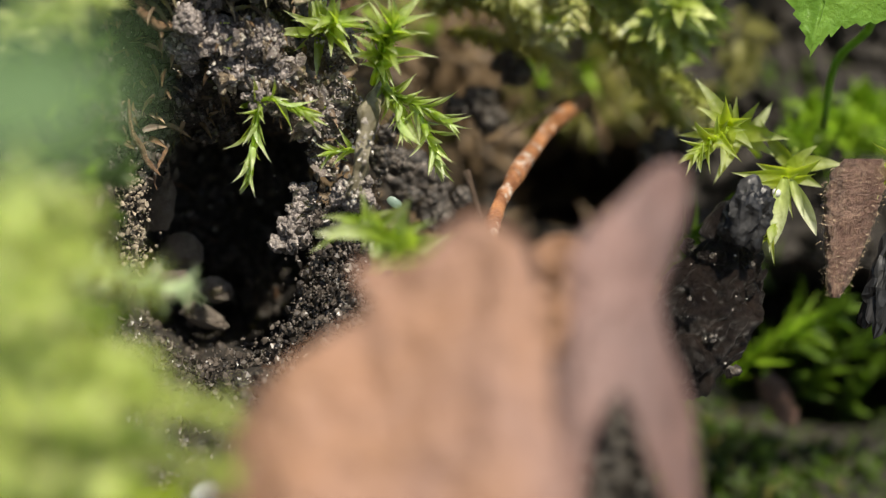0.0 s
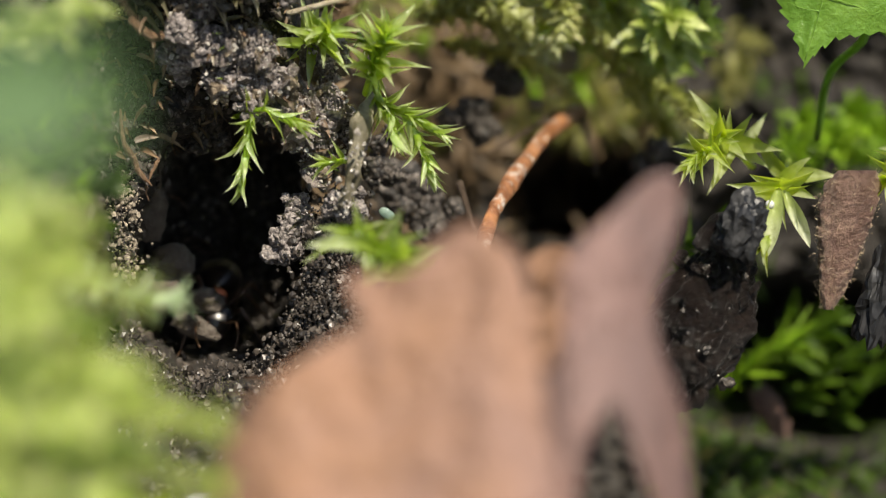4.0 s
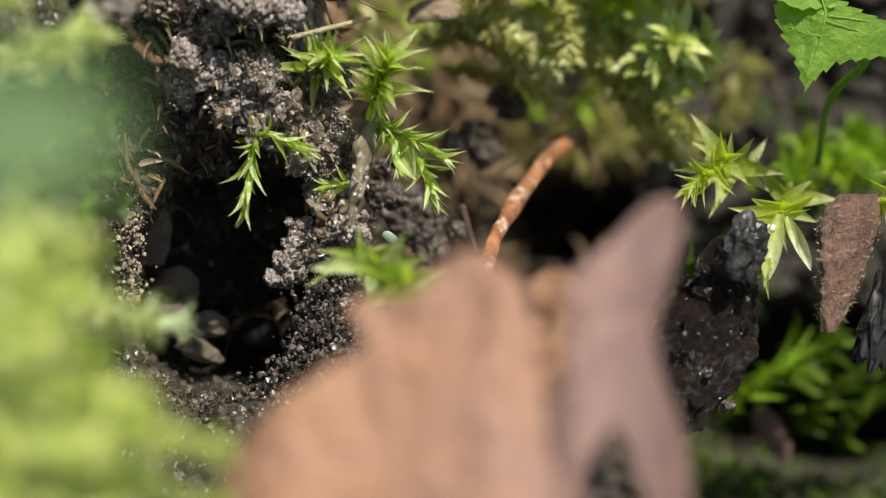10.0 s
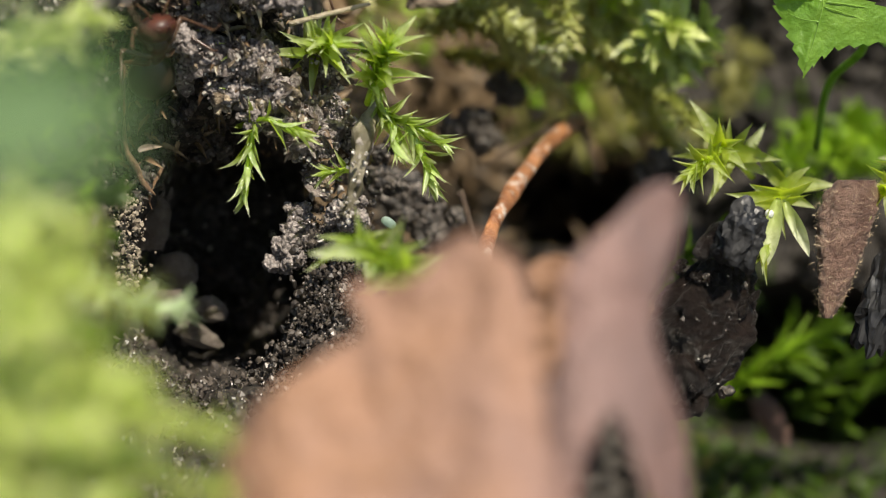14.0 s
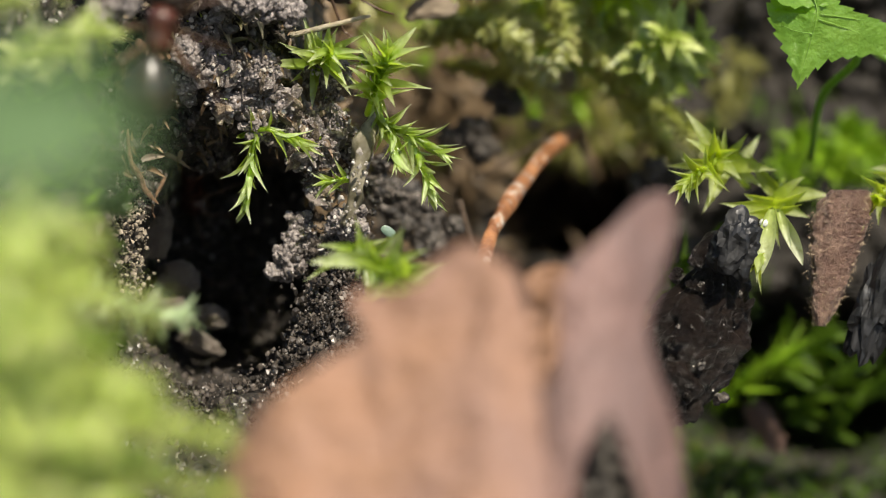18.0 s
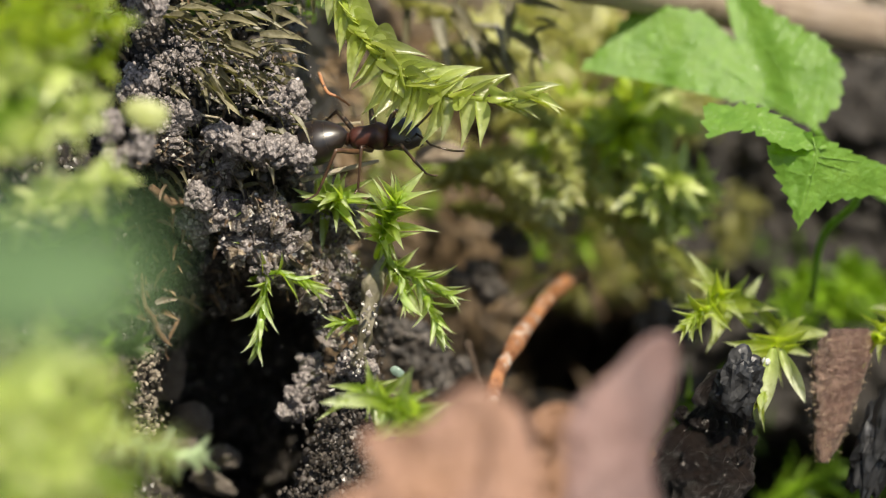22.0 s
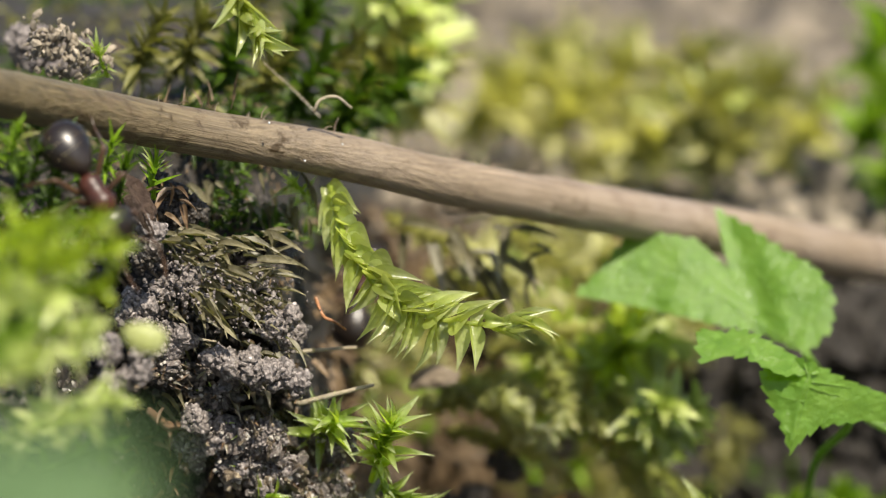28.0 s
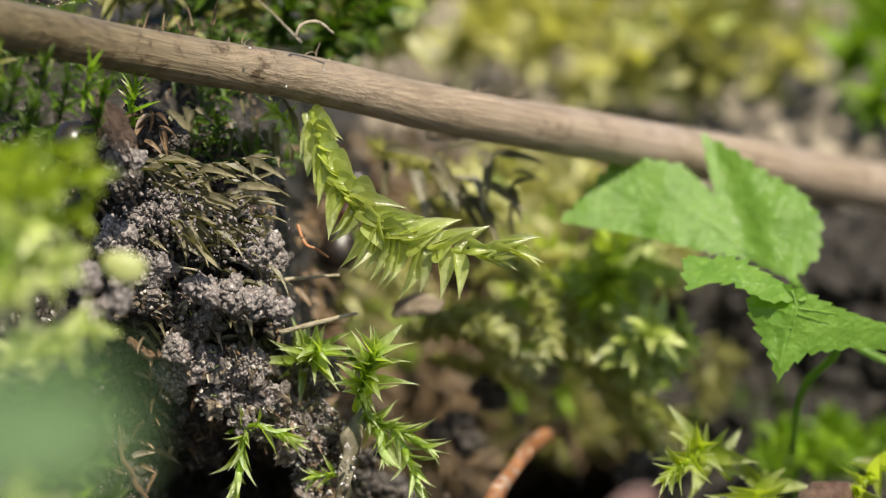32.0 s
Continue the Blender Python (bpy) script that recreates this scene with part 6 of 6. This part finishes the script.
# ---- ants ----
ANT_BLACK, t_, p_, o_ = shader("ant_black")
t_.links.new(mixed(t_, noise_out(t_, 2.0, 4, 0.6, 0.35, 0.7, "Object"), (0.006, 0.004, 0.0035), (0.022, 0.014, 0.010)), p_.inputs["Base Color"])
p_.inputs["Roughness"].default_value = 0.34
p_.inputs["Specular IOR Level"].default_value = 0.6
ANT_RED, t_, p_, o_ = shader("ant_red_brown")
t_.links.new(mixed(t_, noise_out(t_, 2.5, 4, 0.6, 0.35, 0.7, "Object"), (0.022, 0.0075, 0.0047), (0.072, 0.020, 0.011)), p_.inputs["Base Color"])
p_.inputs["Roughness"].default_value = 0.42
ANT_LEG, t_, p_, o_ = shader("ant_leg_brown")
t_.links.new(mixed(t_, noise_out(t_, 3.0, 3, 0.6, 0.35, 0.7, "Object"), (0.025, 0.012, 0.007), (0.10, 0.055, 0.03)), p_.inputs["Base Color"])
p_.inputs["Roughness"].default_value = 0.3
ANT_HAIR, t_, p_, o_ = shader("ant_gold_hair")
p_.inputs["Base Color"].default_value = (0.45, 0.36, 0.2, 1)
p_.inputs["Roughness"].default_value = 0.4


def turned(profile, material, name, wide=1.0, flat=0.85, rows=22, sides=18):
    """A rounded body along y from a list of (y, radius)."""
    ys = np.linspace(profile[0][0], profile[-1][0], rows)
    y0, y1 = profile[0][0], profile[-1][0]
    ys = (y0 + y1) / 2 - (y1 - y0) / 2 * np.cos(np.linspace(0, math.pi, rows))
    rs = np.interp(ys, [p[0] for p in profile], [p[1] for p in profile])
    rs = np.convolve(np.concatenate([[rs[0]], rs, [rs[-1]]]), [0.25, 0.5, 0.25], "valid")
    verts = [(wide * r * math.cos(a), y, flat * r * math.sin(a)) for y, r in zip(ys, rs) for a in np.linspace(0, 2 * math.pi, sides, endpoint=False)]
    faces = [(i * sides + k, i * sides + (k + 1) % sides, (i + 1) * sides + (k + 1) % sides, (i + 1) * sides + k) for i in range(rows - 1) for k in range(sides)]
    faces += [tuple(range(sides))[::-1], tuple((rows - 1) * sides + k for k in range(sides))]
    return solid(name, verts, faces, material)


def oval(length, width, front=0.5):
    """Profile of an egg along y, centred on zero; units of one."""
    return [(length * (k - 0.5), width / 2 * (math.sin(math.pi * k ** (0.7 if front > 0.5 else 1.0))) ** 0.62 + 0.005) for k in np.linspace(0, 1, 24)]


HEAD_ME = turned([(-0.36, 0.10), (-0.32, 0.29), (-0.16, 0.41), (0.05, 0.40), (0.22, 0.32), (0.35, 0.19), (0.40, 0.06)], ANT_BLACK, "head", 1.0, 0.72)
RED_HEAD_ME = HEAD_ME.copy()
RED_HEAD_ME.materials[0] = ANT_RED
MESO_ME = turned([(-0.45, 0.10), (-0.38, 0.21), (-0.20, 0.26), (-0.10, 0.23), (0.05, 0.27), (0.22, 0.31), (0.36, 0.22), (0.44, 0.11)], ANT_RED, "mesosoma", 0.95, 1.05)
PETIOLE_ME = turned([(-0.08, 0.05), (-0.03, 0.11), (0.03, 0.12), (0.08, 0.05)], ANT_RED, "petiole", 1.0, 1.6, 10, 12)
GASTER_ME = turned(oval(1.22, 1.0, 0.6), ANT_BLACK, "gaster", 1.0, 0.9, 30, 22)
EYE_ME = pebble("eye", ANT_BLACK, 2, 3, 0.02)


def tuft_of_hair(n, y_bands, radius, seed):
    rnd = random.Random(seed)
    vs, fs = [], []
    for _ in range(n):
        y, r = rnd.choice(y_bands)
        a = rnd.uniform(0.1, math.pi - 0.1)
        p = Vector((r * math.cos(a), y, 0.9 * r * math.sin(a)))
        out = Vector((math.cos(a), -0.7 + rnd.gauss(0, 0.2), math.sin(a))).normalized()
        s = out.orthogonal() * 0.0028
        k = len(vs)
        vs += [p - s, p + s, p + out * radius * rnd.uniform(0.6, 1.2)]
        fs.append((k, k + 1, k + 2))
    return solid("hair", vs, fs, ANT_HAIR)


HAIR_ME = tuft_of_hair(420, [(0.25, 0.45), (0.0, 0.49), (-0.22, 0.46), (-0.42, 0.34)], 0.075, 4)


def limb(points, radii, material, name, sides=8):
    return solid(name, *tube(spline(points, 18), radii, sides), material)


def leg_mesh(reach, back, high, side):
    s = side
    return limb([(0, 0, 0), (s * 0.10, back * 0.10, -0.04), (s * reach * 0.45, back * 0.5, high), (s * reach * 0.55, back * 0.6, high * 0.9), (s * reach * 0.9, back * 1.05, -0.30), (s * reach * 0.98, back * 1.2, -0.42), (s * reach * 1.1, back * 1.5, -0.44)],
                [0.05, 0.062, 0.055, 0.038, 0.03, 0.022, 0.014], ANT_LEG, "leg")


LEGS = []
for side in (1, -1):
    for y, reach, back, high in ((0.26, 0.75, 0.62, 0.22), (0.02, 0.95, -0.15, 0.30), (-0.20, 0.95, -0.85, 0.34)):
        LEGS.append((side, y, leg_mesh(reach, back, high, side)))
ANTENNAE = [limb([(0, 0, 0), (s * 0.22, 0.22, 0.10), (s * 0.40, 0.36, 0.16), (s * 0.42, 0.44, 0.14), (s * 0.46, 0.80, 0.02), (s * 0.40, 1.05, -0.08)], [0.026, 0.028, 0.022, 0.022, 0.026, 0.02], ANT_LEG, "antenna") for s in (1, -1)]
MANDIBLE_ME = limb([(0, 0, 0), (0.06, 0.08, -0.01), (0.02, 0.16, -0.02)], [0.05, 0.045, 0.015], ANT_RED, "mandible")
ANT_UNIT = size(84)


def ant(label):
    """An ant that looks along y, its back to z; one unit is about the length of its mid body."""
    ob = thing("ant", (0, 0, 0), label, "ant", "ants at the hole")
    k = ANT_UNIT
    grow = Matrix.Diagonal((k, k, k, 1))
    red = label.startswith("red")
    head = part("head", RED_HEAD_ME if red else HEAD_ME, ob, pose(0, 0.70 * k, -0.02 * k, -28) @ grow, "dark red head" if red else "shiny black head")
    for s in (1, -1):
        part("eye", EYE_ME, head, Matrix.Translation((s * 0.33, 0.04, 0.15)) @ Matrix.Diagonal((0.05, 0.075, 0.06, 1)))
        part("mandible", MANDIBLE_ME, head, Matrix.Translation((s * 0.07, 0.30, -0.05)) @ Matrix.Diagonal((s, 1, 1, 1)))
    part("mesosoma", MESO_ME, ob, grow, "red-brown mid body")
    part("petiole", PETIOLE_ME, ob, Matrix.Translation((0, -0.50 * k, 0.02 * k)) @ grow)
    gaster = part("gaster", GASTER_ME, ob, pose(0, -1.04 * k, 0.02 * k, 16) @ grow, "shiny black abdomen with golden hair bands")
    part("hair", HAIR_ME, gaster)
    moving = []
    for i, (side, y, me) in enumerate(LEGS):
        place = Matrix.Translation((side * 0.14 * k, y * k, -0.12 * k))
        moving.append((part("leg", me, ob, place @ grow), place, (i % 2) * math.pi + i))
    for i, me in enumerate(ANTENNAE):
        s = (1, -1)[i]
        place = Matrix.Translation((s * 0.10 * k, (0.72 + 0.26) * k, 0.06 * k))
        moving.append((part("antenna", me, ob, place @ grow), place, i * 2.0))
    return ob, moving


def ant_pose(u, v, d, way, back=(0, 0.7, 0.7)):
    """Ant at a place of the bank; way and back: right, up and towards the eye."""
    f = frame_along(ACROSS * way[0] + UPWARD * way[1] + TOWARD * way[2], ACROSS * back[0] + UPWARD * back[1] + TOWARD * back[2])
    return Matrix.Translation(B(u, v, d)) @ f.to_4x4()


DOWN, UP, IN = (0.1, -0.7, 0.7), (0.0, 0.72, -0.7), (0.0, 0.2, -1)
ANTS = [
    ("black ant that climbs out of the hole", [
        (0, 457, 850, 0.280, (0, -0.3, 1)), (2.5, 457, 862, 0.278, (0, -0.3, 1)), (3.0, 405, 890, 0.266, (0, -0.4, 1)), (3.5, 411, 890, 0.264, (0, -0.4, 1)), (5.2, 425, 905, 0.257, (0.1, -0.5, 0.8)),
        (5.5, 428, 926, 0.2500, (0.12, -0.5, 0.85)), (5.7, 425, 985, 0.2455, DOWN), (5.8, 426, 1022, 0.2435, DOWN), (5.9, 426, 1066, 0.2405, DOWN), (6.0, 466, 1118, 0.2380, (0.3, -0.8, 0.5)), (6.3, 520, 1150, 0.2320, (0.7, -0.6, 0.3)), (7.0, 640, 1190, 0.2260, (1, -0.3, 0.1)), (32, 700, 1200, 0.2240, (1, -0.3, 0.1))], (2.4, 7.0)),
    ("black ant that runs into the hole", [
        (0, 600, 1150, 0.226, (-0.8, 0.3, 0)), (7.0, 560, 1130, 0.2300, (-0.8, 0.4, 0)), (7.4, 490, 1085, 0.2370, (-0.5, 0.8, -0.1)), (7.6, 463, 1040, 0.2415, UP), (7.8, 438, 950, 0.2465, UP), (7.9, 449, 918, 0.2490, UP), (8.0, 438, 904, 0.2520, UP), (8.2, 446, 905, 0.2590, IN), (8.4, 457, 908, 0.2640, IN),
        (9.0, 456, 890, 0.2650, IN), (9.4, 483, 890, 0.2640, (0.3, 0.2, -0.9)), (9.6, 488, 896, 0.2640, IN), (10.0, 485, 880, 0.2690, IN), (10.3, 470, 868, 0.2740, IN), (10.8, 465, 850, 0.2830, IN), (32, 465, 845, 0.2850, IN)], (6.9, 10.9)),
    ("black ant that follows into the hole", [
        (0, 640, 1110, 0.2280, (-0.8, 0.3, 0)), (8.1, 540, 1120, 0.2320, (-0.8, 0.4, 0)), (8.4, 455, 1085, 0.2380, (-0.6, 0.8, -0.1)), (8.5, 425, 1050, 0.2410, UP), (8.6, 421, 996, 0.2450, UP), (8.8, 393, 882, 0.2510, (-0.17, 0.6, -0.75)), (9.0, 380, 868, 0.2620, (-0.3, 0.5, -0.8)), (9.2, 396, 868, 0.2660, (-0.1, 0.3, -0.9)), (9.4, 386, 876, 0.2720, IN), (9.9, 385, 845, 0.2820, IN), (32, 380, 835, 0.2850, IN)], (8.0, 10.0)),
    ("red-brown ant on the upper soil edge", [
        (0, 258, 640, 0.2660, (0.1, 0.9, 0.3)), (10.8, 262, 610, 0.2600, (0.1, 0.9, 0.3)), (11.5, 270, 530, 0.2505, (0.1, 1, 0.2)), (12.0, 281, 492, 0.2455, (0.1, 1, 0.1)), (12.4, 292, 450, 0.2450, (0.05, 0.7, 0.6)), (13.0, 292, 432, 0.2450, (0, 0.5, 0.85)), (13.6, 300, 434, 0.2450, (0.1, 0.5, 0.85)), (14.2, 308, 436, 0.2450, (0.15, 0.55, 0.8)), (14.5, 314, 440, 0.2450, (0.3, 0.6, 0.7)),
        (15.1, 322, 450, 0.2441, (1, 0.6, 0.1)), (15.7, 324, 475, 0.2475, (0.9, -0.5, 0.0)), (16.5, 327, 508, 0.2505, (0.6, -0.8, -0.1)), (16.9, 350, 528, 0.2520, (0.5, -0.8, -0.2)), (17.2, 362, 545, 0.2545, (0.3, -0.85, -0.3)), (17.5, 356, 572, 0.2575, (0.1, -0.8, -0.5)), (18.0, 362, 650, 0.2680, (0, -0.7, -0.7)), (18.6, 380, 720, 0.2800, (0, -0.6, -0.8)), (32, 385, 730, 0.2830, (0, -0.6, -0.8))], (10.7, 18.7)),
    ("black ant that walks over the near moss", [
        (0, 185, 250, 0.2290, (0.6, -0.6, 0)), (15.6, 205, 270, 0.2290, (0.6, -0.6, 0.1)), (16.2, 255, 335, 0.2180, (0.5, -0.8, 0.1)), (16.5, 280, 388, 0.2150, (0.5, -0.7, 0.1)), (16.9, 301, 391, 0.2140, (0.8, -0.4, 0)), (17.2, 308, 392, 0.2140, (1, 0, 0)), (17.5, 318, 382, 0.2140, (0.9, 0.4, 0)), (18.0, 310, 386, 0.2140, (0.2, 1, 0)), (18.3, 275, 370, 0.2140, (-0.7, 0.7, 0)), (18.7, 215, 330, 0.2160, (-0.8, 0.6, 0)), (19.5, 160, 240, 0.2290, (-0.6, 0.8, 0)),
        (22.0, 60, 70, 0.2260, (-0.5, 0.8, 0)), (23.6, 10, -10, 0.2060, (-0.1, 1, 0)), (24.4, 30, -66, 0.2060, (0.4, 0.8, 0.1)), (24.8, 36, -52, 0.2060, (0.9, 0.2, 0.1)), (25.2, 59, -58, 0.2060, (1, -0.1, 0.1)), (26.0, 85, -66, 0.2080, (0.9, -0.3, 0.1)), (26.5, 146, -28, 0.2140, (0.8, -0.6, 0.1)), (27.5, 166, 10, 0.2220, (0.6, -0.8, 0.1)), (28.5, 182, 42, 0.2290, (0.5, -0.8, 0.1)), (29.5, 208, 66, 0.2370, (0.7, -0.7, 0.1)), (30.5, 216, 80, 0.2390, (0.8, -0.5, 0.1)), (31.2, 228, 104, 0.2460, (0.8, -0.6, -0.3)), (32, 236, 122, 0.2540, (0.6, -0.6, -0.5))], (15.5, 32.0)),
    ("black ant that peers from the hole's side", [
        (0, 300, 800, 0.2760, (0.5, 0, 0.8)), (18.3, 300, 815, 0.2740, (0.5, -0.2, 0.8)), (18.8, 330, 858, 0.2640, (0.6, -0.2, 0.7)), (19.2, 322, 845, 0.2600, (0.7, -0.4, 0.6)), (19.4, 320, 846, 0.2600, (0.75, -0.4, 0.5)), (19.6, 345, 860, 0.2640, (0.9, -0.1, 0.1)), (19.8, 414, 891, 0.2640, (0.8, 0, -0.6)), (20.1, 452, 900, 0.2720, (0.4, 0, -0.9)), (20.6, 470, 890, 0.2830, (0, 0, -1)), (32, 472, 885, 0.2850, (0, 0, -1))], (18.2, 20.7)),
    ("black ant with a red-brown mid body on the clods", [
        (0, 545, 292, 0.2600, (1, -0.1, 0.1)), (18.6, 560, 300, 0.2590, (1, -0.2, 0.1)), (19.3, 612, 330, 0.2545, (1, -0.15, 0.1)), (19.5, 630, 338, 0.2535, (1, -0.1, 0.1)), (20.6, 632, 332, 0.2535, (1, 0.05, 0.1)), (20.9, 634, 306, 0.2490, (1, 0.1, 0.1)), (21.2, 633, 286, 0.2468, (1, 0.05, 0.1)), (22.0, 657, 318, 0.2478, (1, 0.1, 0.1)), (22.6, 652, 297, 0.2540, (0.9, 0.3, -0.2)), (22.8, 646, 275, 0.2630, (0.7, 0.6, -0.4)), (23.0, 640, 258, 0.2680, (0.5, 0.7, -0.5)), (23.3, 634, 240, 0.2700, (0.2, 0.9, -0.4)), (24.3, 648, 196, 0.2790, (-0.2, 0.9, -0.2)), (26.0, 652, 176, 0.2840, (0.2, 0.9, -0.2)), (32, 656, 170, 0.2860, (0.2, 0.9, -0.2))], (18.5, 25.0)),
]


def motions():
    for label, rows, (start, stop) in ANTS:
        ob, moving = ant(label)
        walk(ob, [(r[0], ant_pose(*r[1:])) for r in rows])
        times = [0.0] + list(np.arange(start, min(stop, 31.9), 0.1)) + [32.0]
        for i, (limb_ob, place, phase) in enumerate(moving):
            pace = 2 * math.pi * (2.6 if i < 6 else 1.3)
            walk(limb_ob, [(t, place @ pose(0, 0, 0, 0, (6 if i < 6 else 10) * math.sin(pace * t * 0.7 + phase + 1), 13 * math.sin(pace * t + phase))) for t in times])


motions()
